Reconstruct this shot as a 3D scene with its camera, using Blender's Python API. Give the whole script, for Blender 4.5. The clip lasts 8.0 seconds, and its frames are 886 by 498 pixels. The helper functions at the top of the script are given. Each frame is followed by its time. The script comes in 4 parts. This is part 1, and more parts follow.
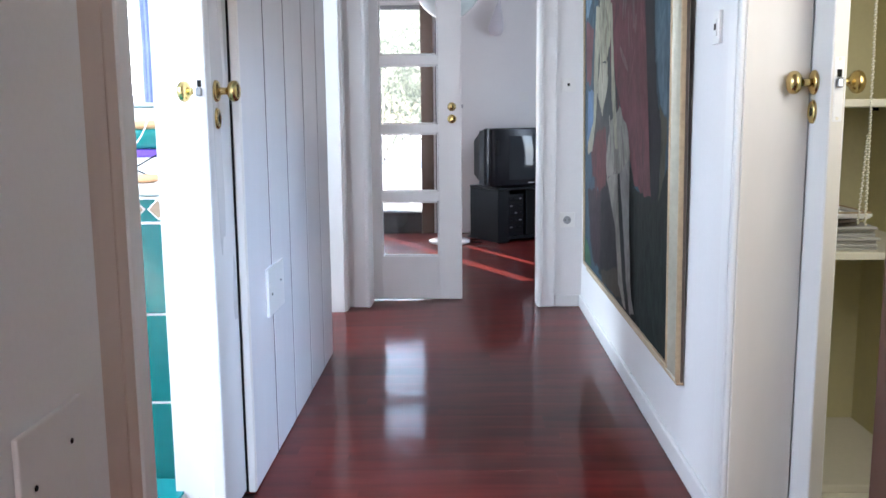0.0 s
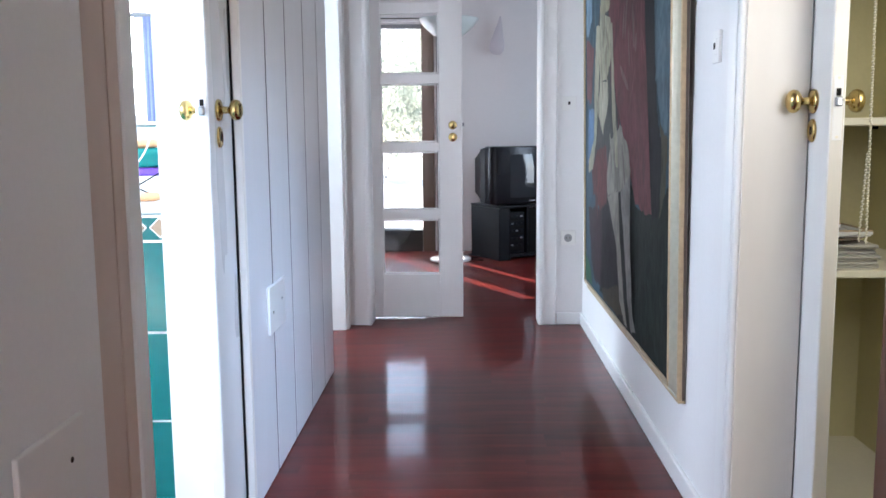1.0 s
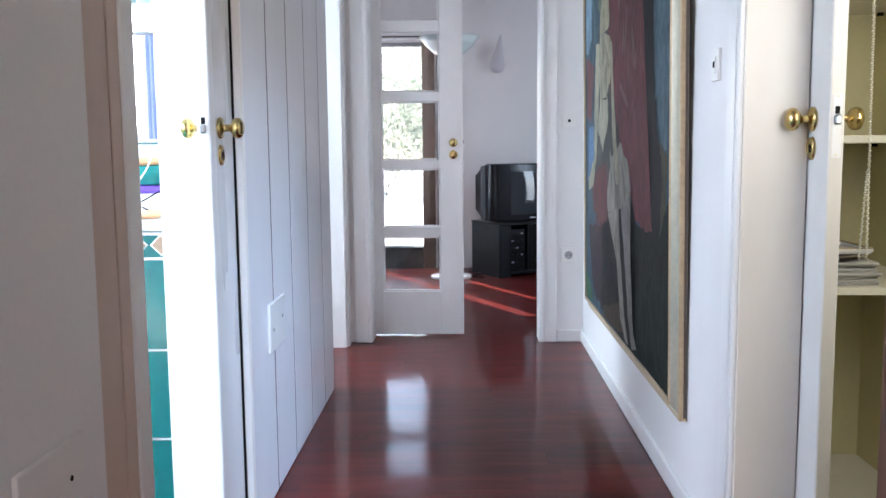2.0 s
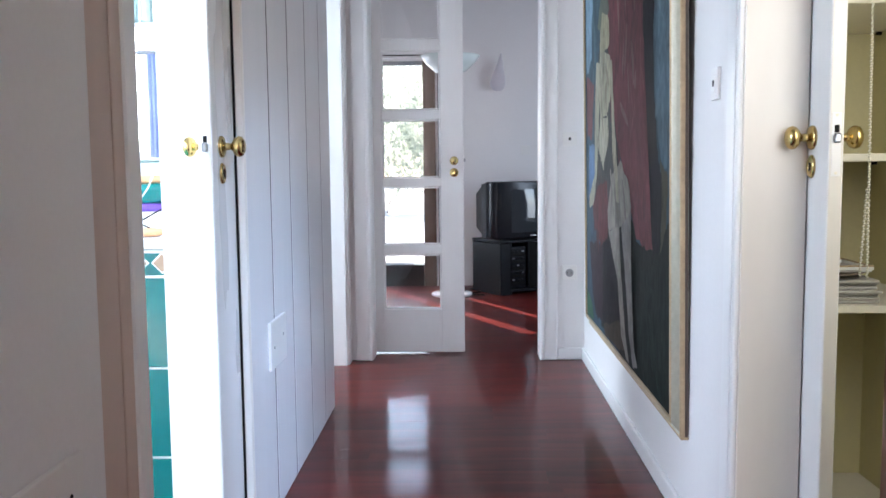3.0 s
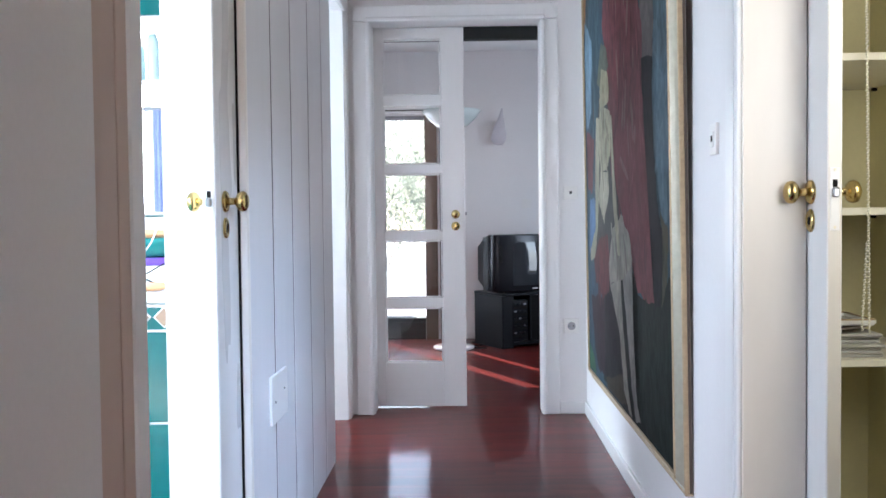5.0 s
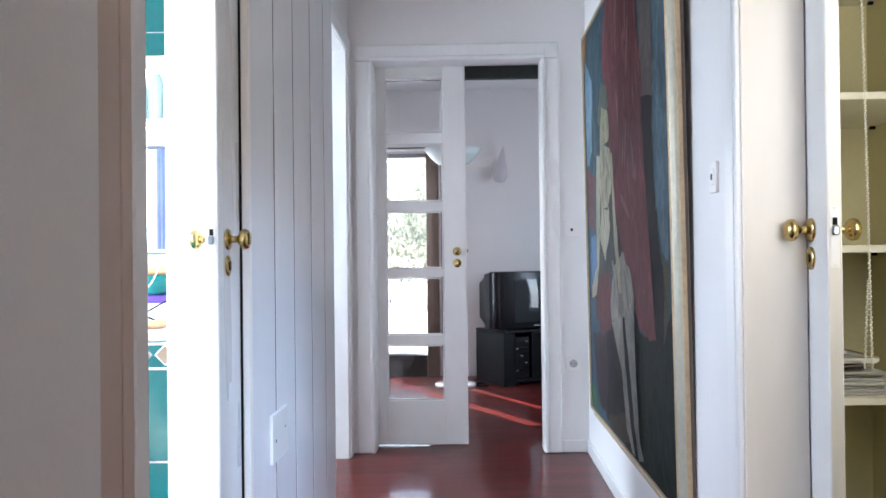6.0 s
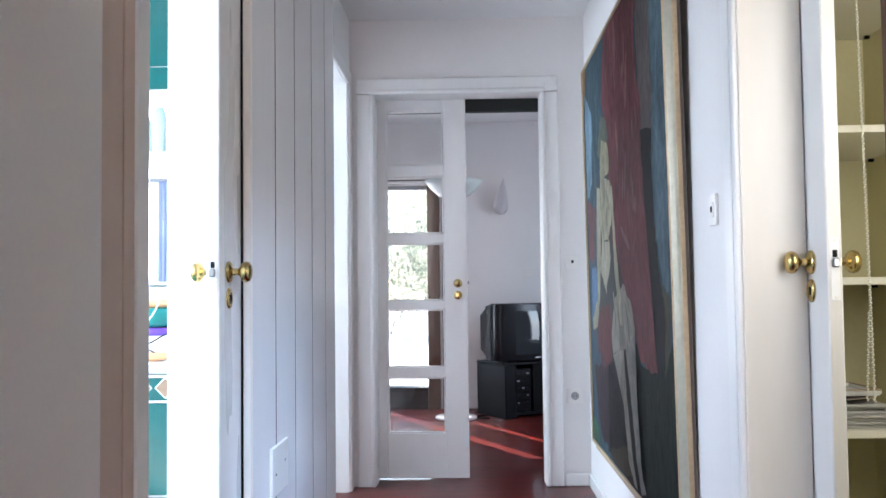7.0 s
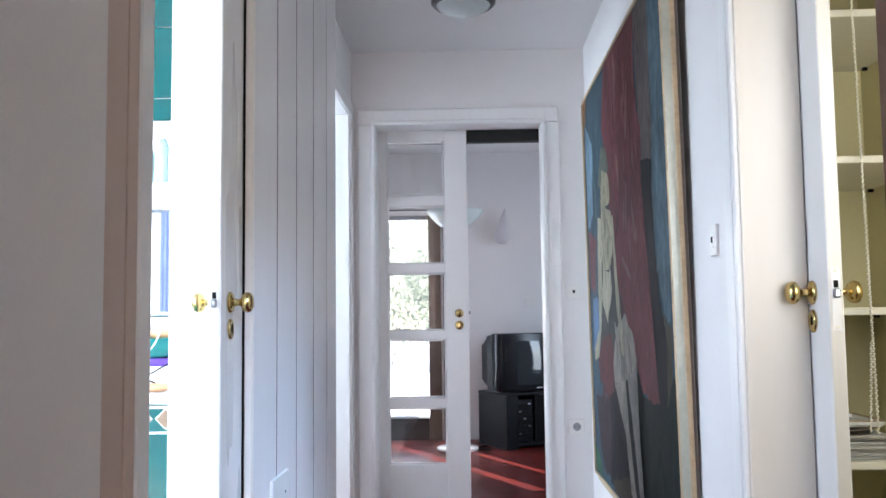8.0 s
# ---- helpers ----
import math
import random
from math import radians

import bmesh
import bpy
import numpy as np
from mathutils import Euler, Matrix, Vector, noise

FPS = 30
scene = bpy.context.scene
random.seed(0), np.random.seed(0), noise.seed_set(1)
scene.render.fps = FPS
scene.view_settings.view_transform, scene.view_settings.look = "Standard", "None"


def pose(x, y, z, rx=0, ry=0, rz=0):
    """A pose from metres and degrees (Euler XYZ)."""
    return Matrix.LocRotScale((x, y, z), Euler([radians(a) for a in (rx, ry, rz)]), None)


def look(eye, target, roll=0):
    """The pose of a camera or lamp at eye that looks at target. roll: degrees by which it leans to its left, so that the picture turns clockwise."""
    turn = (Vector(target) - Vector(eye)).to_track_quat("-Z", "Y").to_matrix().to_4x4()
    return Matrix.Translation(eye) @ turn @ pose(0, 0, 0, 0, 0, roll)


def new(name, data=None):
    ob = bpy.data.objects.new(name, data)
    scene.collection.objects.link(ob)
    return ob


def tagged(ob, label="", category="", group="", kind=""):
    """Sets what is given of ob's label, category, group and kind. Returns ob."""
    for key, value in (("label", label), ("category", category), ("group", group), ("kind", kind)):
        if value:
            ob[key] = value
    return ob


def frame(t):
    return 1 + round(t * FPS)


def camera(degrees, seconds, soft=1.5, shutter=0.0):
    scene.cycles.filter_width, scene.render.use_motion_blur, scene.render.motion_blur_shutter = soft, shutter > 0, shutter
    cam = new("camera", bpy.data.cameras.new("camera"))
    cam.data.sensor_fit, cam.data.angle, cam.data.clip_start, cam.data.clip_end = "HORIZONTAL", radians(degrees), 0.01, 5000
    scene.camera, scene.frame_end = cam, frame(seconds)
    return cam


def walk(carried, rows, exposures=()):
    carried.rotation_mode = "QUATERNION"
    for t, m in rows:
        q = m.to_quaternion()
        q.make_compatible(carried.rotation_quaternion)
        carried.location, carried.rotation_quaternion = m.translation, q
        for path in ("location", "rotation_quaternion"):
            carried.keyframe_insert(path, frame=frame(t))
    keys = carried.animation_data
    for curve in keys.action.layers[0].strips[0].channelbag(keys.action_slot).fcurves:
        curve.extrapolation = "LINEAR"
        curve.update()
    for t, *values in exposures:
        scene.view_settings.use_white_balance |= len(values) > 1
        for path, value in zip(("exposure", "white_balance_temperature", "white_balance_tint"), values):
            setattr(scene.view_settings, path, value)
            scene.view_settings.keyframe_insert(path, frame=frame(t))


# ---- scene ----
LENS = 53.3
CEIL = 2.487                   # height of the ceiling
cam = camera(LENS, 8.0, soft=1.6)
# a tilt on a tripod: the lens rides a little above and before the pivot
PATH = [(0.0, (0.0000, 0.0000, 1.0300), 1.49, -8.71, 0.50),
        (0.5, (-0.0000, -0.0012, 1.0308), 1.53, -8.12, 0.51),
        (1.0, (0.0000, -0.0023, 1.0315), 1.55, -7.56, 0.52),
        (1.5, (0.0001, -0.0033, 1.0323), 1.56, -7.01, 0.54),
        (3.0, (0.0001, -0.0067, 1.0344), 1.62, -5.32, 0.55),
        (3.5, (0.0002, -0.0081, 1.0353), 1.63, -4.65, 0.57),
        (4.0, (0.0003, -0.0098, 1.0363), 1.63, -3.77, 0.59),
        (4.5, (0.0003, -0.0115, 1.0373), 1.66, -2.95, 0.61),
        (6.0, (0.0005, -0.0187, 1.0410), 1.77, 0.47, 0.63),
        (6.5, (0.0006, -0.0208, 1.0421), 1.78, 1.50, 0.65),
        (7.0, (0.0007, -0.0230, 1.0431), 1.80, 2.52, 0.67),
        (7.5, (0.0007, -0.0251, 1.0440), 1.83, 3.50, 0.68),
        (8.0, (0.0008, -0.0272, 1.0449), 1.86, 4.44, 0.69)]
walk(cam, [(t, pose(*eye, 90 + pitch, 0, yaw) @ pose(0, 0, 0, 0, 0, -lean)) for t, eye, yaw, pitch, lean in PATH],
     [(0.0, 2.21, 5930, 13), (8.0, 2.21, 5930, 13)])

# ---- light ----
SUN_FROM = Vector((-0.48, 0.88, 0.70)).normalized()
world = bpy.data.worlds.new("world")
scene.world = world
world.use_nodes = True
wn = world.node_tree
sky = wn.nodes.new("ShaderNodeTexSky")
sky.sky_type = "NISHITA"
sky.sun_disc = False
sky.sun_elevation = math.asin(SUN_FROM.z)
sky.sun_rotation = math.atan2(SUN_FROM.x, SUN_FROM.y)
wn.links.new(sky.outputs["Color"], wn.nodes["Background"].inputs["Color"])
wn.nodes["Background"].inputs["Strength"].default_value = 0.15


def lamp(name, kind, energy, m, color=(1, 1, 1), size=(1, 1), angle=0.5):
    data = bpy.data.lights.new(name, kind)
    data.energy, data.color = energy, color
    if kind == "SUN":
        data.angle = radians(angle)
    else:
        data.shape, data.size, data.size_y = "RECTANGLE", size[0], size[1]
    ob = new(name, data)
    ob.matrix_world = m
    return ob


lamp("sun", "SUN", 5.0, look(SUN_FROM * 30, (0, 0, 0)), (1.0, 0.92, 0.80))
# daylight in the openings of the rooms beside the hall, with some lamps added
lamp("bathroom_window_light", "AREA", 19.5, look((-2.26, 1.15, 1.6), (0, 1.35, 0.2)), (0.88, 0.94, 1.0), (1.2, 1.1))
lamp("bedroom_window_light", "AREA", 21.5, look((-2.98, 4.2, 1.5), (-0.1, 4.2, 0.2)), (0.82, 0.95, 1.0), (0.8, 1.2))
# warm fill lamp added behind the camera, no such window is known
lamp("added_rear_light", "AREA", 11.3, look((0.25, -3.96, 1.5), (0.1, 0, 1.4)), (1.0, 0.825, 0.765), (0.55, 1.6))
lamp("closet_window_light", "AREA", 1.65, look((1.02, 1.26, 1.45), (1.10, 3.0, 1.3)), (1.0, 0.95, 0.84), (0.4, 0.8))
# added steep bluish lamp for the lower boards, in an invented room
lamp("added_boards_light", "AREA", 50, look((1.20, 0.22, CEIL + 0.02), (-0.58, 3.0, 0.45)), (0.54, 0.74, 1.0), (0.26, 0.26))
# fill lamp added out of view at the living room's right wall
lamp("added_living_room_light", "AREA", 2.7, look((1.69, 6.45, 1.2), (0, 6.45, 1.0)), (0.84, 0.92, 1.0), (0.32, 1.5))

lamp("garden_window_light", "AREA", 5.6, look((-1.62, 7.62, 1.10), (0.0, 5.6, 0.0)), (0.90, 0.95, 1.0), (1.0, 1.5))


# ---- materials ----
def node(nt, kind, **values):
    n = nt.nodes.new(kind)
    for key, value in values.items():
        n.inputs[key].default_value = value
    return n


def surface(name, color, rough=0.5, metal=0.0, vary=0.08, big=1.5, fine=60.0, bump=0.05, rough_vary=0.1,
            coat=0.0, per_piece=0.0, stretch=(1, 1, 1), spec=0.5, coat_rough=0.12):
    """Paint, plaster, plastic, metal: a base colour with stains at two scales, fine relief and uneven gloss."""
    m = bpy.data.materials.new(name)
    m.use_nodes = True
    nt = m.node_tree
    b = nt.nodes["Principled BSDF"]
    b.inputs["Metallic"].default_value = metal
    b.inputs["Coat Weight"].default_value = coat
    b.inputs["Coat Roughness"].default_value = coat_rough
    b.inputs["Coat IOR"].default_value = 1.28
    b.inputs["Specular IOR Level"].default_value = spec
    tc = nt.nodes.new("ShaderNodeTexCoord")
    mp = node(nt, "ShaderNodeMapping", Scale=stretch)
    nt.links.new(tc.outputs["Object"], mp.inputs["Vector"])
    n1 = node(nt, "ShaderNodeTexNoise", Scale=big, Detail=4.0, Roughness=0.6)
    n2 = node(nt, "ShaderNodeTexNoise", Scale=fine, Detail=3.0)
    for n in (n1, n2):
        nt.links.new(mp.outputs["Vector"], n.inputs["Vector"])
    mix = nt.nodes.new("ShaderNodeMix")
    mix.data_type = "FLOAT"
    mix.inputs[0].default_value = 0.35
    nt.links.new(n1.outputs["Fac"], mix.inputs[2])
    nt.links.new(n2.outputs["Fac"], mix.inputs[3])
    ramp = nt.nodes.new("ShaderNodeValToRGB")
    lo = [max(0, c * (1 - vary)) for c in color]
    hi = [min(1, c * (1 + vary)) for c in color]
    ramp.color_ramp.elements[0].position, ramp.color_ramp.elements[1].position = 0.3, 0.7
    ramp.color_ramp.elements[0].color, ramp.color_ramp.elements[1].color = (*lo, 1), (*hi, 1)
    nt.links.new(mix.outputs[0], ramp.inputs["Fac"])
    out = ramp.outputs["Color"]
    if per_piece:
        info = nt.nodes.new("ShaderNodeObjectInfo")
        rng = node(nt, "ShaderNodeMapRange")
        rng.inputs["To Min"].default_value, rng.inputs["To Max"].default_value = 1 - per_piece, 1 + per_piece
        nt.links.new(info.outputs["Random"], rng.inputs["Value"])
        hsv = nt.nodes.new("ShaderNodeHueSaturation")
        nt.links.new(rng.outputs["Result"], hsv.inputs["Value"])
        nt.links.new(out, hsv.inputs["Color"])
        out = hsv.outputs["Color"]
    nt.links.new(out, b.inputs["Base Color"])
    rr = node(nt, "ShaderNodeMapRange")
    rr.inputs["To Min"].default_value, rr.inputs["To Max"].default_value = max(0.02, rough - rough_vary), min(1, rough + rough_vary)
    nt.links.new(n1.outputs["Fac"], rr.inputs["Value"])
    nt.links.new(rr.outputs["Result"], b.inputs["Roughness"])
    if bump:
        bp = node(nt, "ShaderNodeBump", Strength=bump, Distance=0.004)
        nt.links.new(n2.outputs["Fac"], bp.inputs["Height"])
        nt.links.new(bp.outputs["Normal"], b.inputs["Normal"])
    return m


def glass(name, color=(1, 1, 1), rough=0.0):
    m = bpy.data.materials.new(name)
    m.use_nodes = True
    nt = m.node_tree
    b = nt.nodes["Principled BSDF"]
    b.inputs["Base Color"].default_value = (*color, 1)
    b.inputs["Transmission Weight"].default_value = 1
    b.inputs["Roughness"].default_value = rough
    b.inputs["IOR"].default_value = 1.45
    return m


PLASTER = surface("wall_paint", (0.80, 0.79, 0.79), 0.55, vary=0.03, fine=90, bump=0.10)
UMBER = surface("umber_wall_paint", (0.10, 0.075, 0.06), 0.7, vary=0.08, fine=90, bump=0.1)
# tan chosen to warm the light that an unseen wall throws back
TAN = surface("warm_bounce_paint", (0.30, 0.165, 0.115), 0.6, vary=0.05, fine=90, bump=0.1)
CEILING = surface("ceiling_paint", (0.78, 0.78, 0.78), 0.8, vary=0.02, fine=120, bump=0.08)
GLOSS = surface("white_gloss_paint", (0.80, 0.80, 0.80), 0.30, vary=0.03, big=2.0, fine=35, bump=0.05, stretch=(1, 1, 0.2), rough_vary=0.08)
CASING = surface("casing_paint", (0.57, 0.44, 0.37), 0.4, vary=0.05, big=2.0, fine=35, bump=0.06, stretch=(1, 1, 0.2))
CREAM = surface("cream_gloss_paint", (0.74, 0.71, 0.655), 0.35, vary=0.04, big=2.0, fine=35, bump=0.05, stretch=(1, 1, 0.2))
BOARD = surface("board_paint", (0.86, 0.86, 0.88), 0.22, vary=0.03, big=1.2, fine=28, bump=0.06, stretch=(1, 1, 0.15), per_piece=0.02)
CLOSET = surface("closet_paint", (0.62, 0.57, 0.33), 0.6, vary=0.05, fine=70, bump=0.12)
SHELF = surface("shelf_paint", (0.80, 0.76, 0.64), 0.45, vary=0.05, fine=50)
JOINT = surface("joint_shade", (0.022, 0.020, 0.026), 0.8, vary=0.3, big=8)
BRASS = surface("polished_brass", (0.60, 0.45, 0.19), 0.24, 1.0, vary=0.12, big=25, fine=120, bump=0.02, rough_vary=0.06)
STEEL = surface("chromed_steel", (0.32, 0.33, 0.35), 0.3, 1.0, vary=0.1, big=30)
BLACK = surface("black_slot", (0.006, 0.006, 0.006), 0.6, spec=0.1)
DARKMETAL = surface("dark_bronze", (0.05, 0.05, 0.055), 0.3, 0.8, vary=0.15)
TRACK = surface("track_grey_paint", (0.032, 0.036, 0.036), 0.6, spec=0.15)
PLASTIC = surface("white_plastic", (0.80, 0.79, 0.77), 0.35, vary=0.02, bump=0.02)
WOOD = surface("red_wood", (0.098, 0.0120, 0.0095), 0.34, vary=0.5, big=3.0, fine=26, bump=0.02, stretch=(0.12, 1.0, 1.0),
               per_piece=0.22, rough_vary=0.04, spec=0.03, coat=0.6, coat_rough=0.085)
# the lacquer lies in slow, uneven waves
fl_nt = WOOD.node_tree
geo = fl_nt.nodes.new("ShaderNodeNewGeometry")
wave = node(fl_nt, "ShaderNodeTexNoise", Scale=6.0, Detail=3.0, Roughness=0.55)
wave_bump = node(fl_nt, "ShaderNodeBump", Strength=0.30, Distance=0.006)
fl_nt.links.new(geo.outputs["Position"], wave.inputs["Vector"])
fl_nt.links.new(wave.outputs["Fac"], wave_bump.inputs["Height"])
fl_nt.links.new(wave_bump.outputs["Normal"], fl_nt.nodes["Principled BSDF"].inputs["Coat Normal"])
SUBFLOOR = surface("joint_dark", (0.02, 0.006, 0.005), 0.7)
TEAL = surface("teal_tile", (0.004, 0.115, 0.112), 0.12, vary=0.12, big=4, fine=30, bump=0.02, per_piece=0.08, rough_vary=0.04)
CYAN = surface("cyan_floor_tile", (0.012, 0.24, 0.26), 0.2, vary=0.1, big=4, per_piece=0.06)
GROUT = surface("white_grout", (0.75, 0.76, 0.75), 0.8)
OCHRE = surface("diamond_tile", (0.30, 0.20, 0.13), 0.3, vary=0.15, big=20)
GOLD = surface("gilded_frame", (0.44, 0.33, 0.20), 0.5, 0.15, vary=0.25, big=6, fine=80, bump=0.1)
SILVER = surface("silvered_moulding", (0.40, 0.38, 0.30), 0.38, 0.5, vary=0.15, big=5, fine=60, bump=0.08)
TVBLACK = surface("tv_plastic", (0.007, 0.008, 0.010), 0.42, vary=0.12, fine=150, bump=0.05, spec=0.15)
TVGREY = surface("tv_bezel_plastic", (0.008, 0.009, 0.012), 0.22, vary=0.08, spec=0.3)
SCREEN = surface("tv_screen_glass", (0.02, 0.025, 0.03), 0.05, vary=0.05, bump=0.0, rough_vary=0.01)
BROWN = surface("brown_frame_wood", (0.11, 0.078, 0.05), 0.5, vary=0.2, stretch=(1, 1, 0.15), fine=25)
# grey that holds the shade on the garden window's head
FRAMESHADE = surface("shaded_frame_paint", (0.30, 0.31, 0.33), 0.5, vary=0.05)
GLASS = glass("clear_glass")
FROST = surface("frosted_glass", (0.66, 0.76, 0.75), 0.18, vary=0.05, bump=0.0)
MATTE = surface("pale_shadow_grey", (0.58, 0.56, 0.60), 0.6, vary=0.05)
PORCELAIN = surface("white_enamel", (0.82, 0.82, 0.80), 0.15, vary=0.03)
CORD = surface("bead_chain", (0.82, 0.80, 0.70), 0.4)
PAPER = surface("stacked_paper", (0.50, 0.49, 0.46), 0.7, vary=0.15, big=12)
TERRACE = surface("pale_terrace", (0.55, 0.53, 0.48), 0.8, vary=0.2, big=0.8, fine=14, bump=0.3)
LEAF = surface("leaves", (0.10, 0.12, 0.065), 0.5, vary=0.4, big=3)
lt = LEAF.node_tree
trans = node(lt, "ShaderNodeBsdfTranslucent")
trans.inputs["Color"].default_value = (0.38, 0.41, 0.33, 1)
both = lt.nodes.new("ShaderNodeMixShader")
both.inputs[0].default_value = 0.66
lt.links.new(lt.nodes["Principled BSDF"].outputs[0], both.inputs[1])
lt.links.new(trans.outputs[0], both.inputs[2])
lt.links.new(both.outputs[0], lt.nodes["Material Output"].inputs["Surface"])
BARK = surface("bark", (0.25, 0.20, 0.15), 0.9, vary=0.3, bump=0.5)


# ---- mesh helpers ----
def box(bm, lo, hi, bevel=0.0, segments=1):
    """Adds a box from corner to corner, with rounded edges."""
    tmp = bmesh.new()
    bmesh.ops.create_cube(tmp, size=1)
    for v in tmp.verts:
        v.co = Vector([(a + b) / 2 + c * (b - a) for a, b, c in zip(lo, hi, v.co)])
    if bevel:
        bmesh.ops.bevel(tmp, geom=tmp.edges[:], offset=bevel, segments=segments, affect="EDGES", profile=0.5)
    join(bm, tmp)
    return bm


def join(bm, tmp):
    at = {v: bm.verts.new(v.co) for v in tmp.verts}
    for f in tmp.faces:
        g = bm.faces.new([at[v] for v in f.verts])
        g.smooth = f.smooth
    tmp.free()


def lathe(bm, profile, m=Matrix(), steps=28):
    """Turns a profile of (radius, height) round z, then moves it by m."""
    rings = []
    for r, h in profile:
        rings.append([bm.verts.new(m @ Vector((r * math.cos(a), r * math.sin(a), h)))
                      for a in [2 * math.pi * k / steps for k in range(steps)]])
    for a, b in zip(rings, rings[1:]):
        for k in range(steps):
            f = bm.faces.new((a[k], a[(k + 1) % steps], b[(k + 1) % steps], b[k]))
            f.smooth = True
    for ring, flip in ((rings[0], True), (rings[-1], False)):
        bm.faces.new(ring[::-1] if flip else ring)
    return bm


def prism(bm, outline, lo, hi, axis="z"):
    """A straight prism over an outline of two coordinates, from lo to hi along the third axis."""
    def put(a, b, c):
        return {"z": (a, b, c), "y": (a, c, b), "x": (c, a, b)}[axis]
    bottom = [bm.verts.new(put(a, b, lo)) for a, b in outline]
    top = [bm.verts.new(put(a, b, hi)) for a, b in outline]
    bm.faces.new(bottom[::-1])
    bm.faces.new(top)
    n = len(outline)
    for k in range(n):
        bm.faces.new((bottom[k], bottom[(k + 1) % n], top[(k + 1) % n], top[k]))
    bmesh.ops.recalc_face_normals(bm, faces=bm.faces[:])
    return bm


def part(name, bm, material, parent=None, label=""):
    mesh = bpy.data.meshes.new(name)
    bm.to_mesh(mesh)
    bm.free()
    mesh.materials.append(material)
    ob = new(name, mesh)
    ob.parent = parent
    if label:
        ob["label"] = label
    return ob


def block(name, lo, hi, material, parent=None, bevel=0.0, label="", segments=1):
    return part(name, box(bmesh.new(), lo, hi, bevel, segments), material, parent, label)


def empty(name, label, category, m=Matrix(), group="", kind=""):
    ob = tagged(new(name), label, category, group, kind)
    ob.matrix_world = m
    return ob


def setting(ob, label, category):
    return tagged(ob, label, category, kind="structure")


# ---- plan of the place ----
LX, RX = -0.58, 0.618          # faces of the hall's walls
END, BACK = 4.67, -4.0         # end wall, wall behind the camera
LEFT2 = -0.64                  # left wall past the boarded part
FAR = 7.65                     # far wall of the living room


def wall_with_hole(name, lo, hi, hole_lo, hole_hi, axis, material, label):
    """A wall with one opening through it; axis 0: the wall runs along x, 1: along y. hole: (along, z)."""
    bm = bmesh.new()
    a0, a1 = lo[axis], hi[axis]

    def piece(s0, s1, z0, z1):
        if s1 - s0 > 1e-4 and z1 - z0 > 1e-4:
            p, q = list(lo), list(hi)
            p[axis], q[axis], p[2], q[2] = s0, s1, z0, z1
            box(bm, p, q)
    piece(a0, hole_lo[0], lo[2], hi[2])
    piece(hole_hi[0], a1, lo[2], hi[2])
    piece(hole_lo[0], hole_hi[0], lo[2], hole_lo[1])
    piece(hole_lo[0], hole_hi[0], hole_hi[1], hi[2])
    return setting(part(name, bm, material), label, "wall")


# ---- structure: hall ----
bm = bmesh.new()
# a hole is left above the added boards lamp
for lo, hi in (((-3.2, BACK - 0.2), (2.5, 0.0)), ((-3.2, 0.45), (2.5, 7.85)), ((-3.2, 0.0), (0.97, 0.45)), ((1.43, 0.0), (2.5, 0.45))):
    box(bm, (*lo, CEIL), (*hi, CEIL + 0.15))
setting(part("ceiling", bm, CEILING), "plain white painted plaster ceiling", "ceiling")
setting(block("ground", (-3.2, BACK - 0.2, -0.20), (2.5, 7.85, -0.024), SUBFLOOR), "dark subfloor under the boards", "ground")
setting(block("wall_left_near", (-0.80, BACK, -0.02), (LX, 1.352, CEIL), PLASTER, None, 0.006, segments=2), "white plastered hall wall beside the bathroom door", "wall")
setting(block("lintel_bathroom", (-0.80, 1.353, 2.062), (LX, 2.286, CEIL), PLASTER), "white plastered wall over the bathroom opening", "wall")
setting(block("wall_pocket_inner", (-0.806, 2.30, -0.02), (-0.652, 3.73, CEIL), GLOSS), "white painted wall behind the sliding door pocket", "wall")
wall_with_hole("wall_left_end", (-0.80, 3.73, -0.02), (LEFT2, END, CEIL), (3.732, -0.02), (4.55, 2.117), 1, PLASTER,
               "white plastered wall with an open doorway at the hall's end")
setting(block("wall_right", (RX, 2.02, -0.02), (0.761, END, CEIL), PLASTER), "white plastered hall wall behind the large painting", "wall")
setting(block("lintel_closet", (RX, 1.3, 2.06), (0.761, 2.02, CEIL), PLASTER), "white plastered wall over the closet opening", "wall")
# unseen wall, tan for warm bounce; its opening passes the added lamp's light
wall_with_hole("wall_right_near", (RX, BACK, -0.02), (0.761, 1.3, CEIL), (0.70, -0.02), (1.24, 2.10), 1, TAN, "unseen tan hall wall for warm bounce, with a lamp opening")
# unseen dark walls that enclose the added boards lamp
setting(block("light_box_far", (0.762, 1.13, -0.02), (2.00, 1.199, CEIL), UMBER), "unseen dark brown wall round the added lamp", "wall")
setting(block("light_box_side", (1.90, -1.05, -0.02), (2.00, 1.13, CEIL), UMBER), "unseen dark brown wall round the added lamp", "wall")
setting(block("light_box_near", (0.761, -1.15, -0.02), (2.00, -1.05, CEIL), UMBER), "unseen dark brown wall round the added lamp", "wall")
wall_with_hole("wall_end", (-0.80, END, -0.02), (0.80, 4.82, CEIL), (-0.513, -0.02), (0.384, 2.083), 0, PLASTER,
               "white plastered end wall with a wide doorway")
# unseen wall, opened only for the added rear lamp
wall_with_hole("wall_back", (-0.80, BACK - 0.15, -0.02), (0.80, BACK, CEIL), (-0.05, 0.6), (0.55, 2.35), 0, PLASTER,
               "white plastered wall with an unseen opening for the added lamp")

# casings: small boards with rounded edges
trim_left = setting(empty("trim_bathroom_door", "cream and white moulded door casing", "door casing"), "", "")
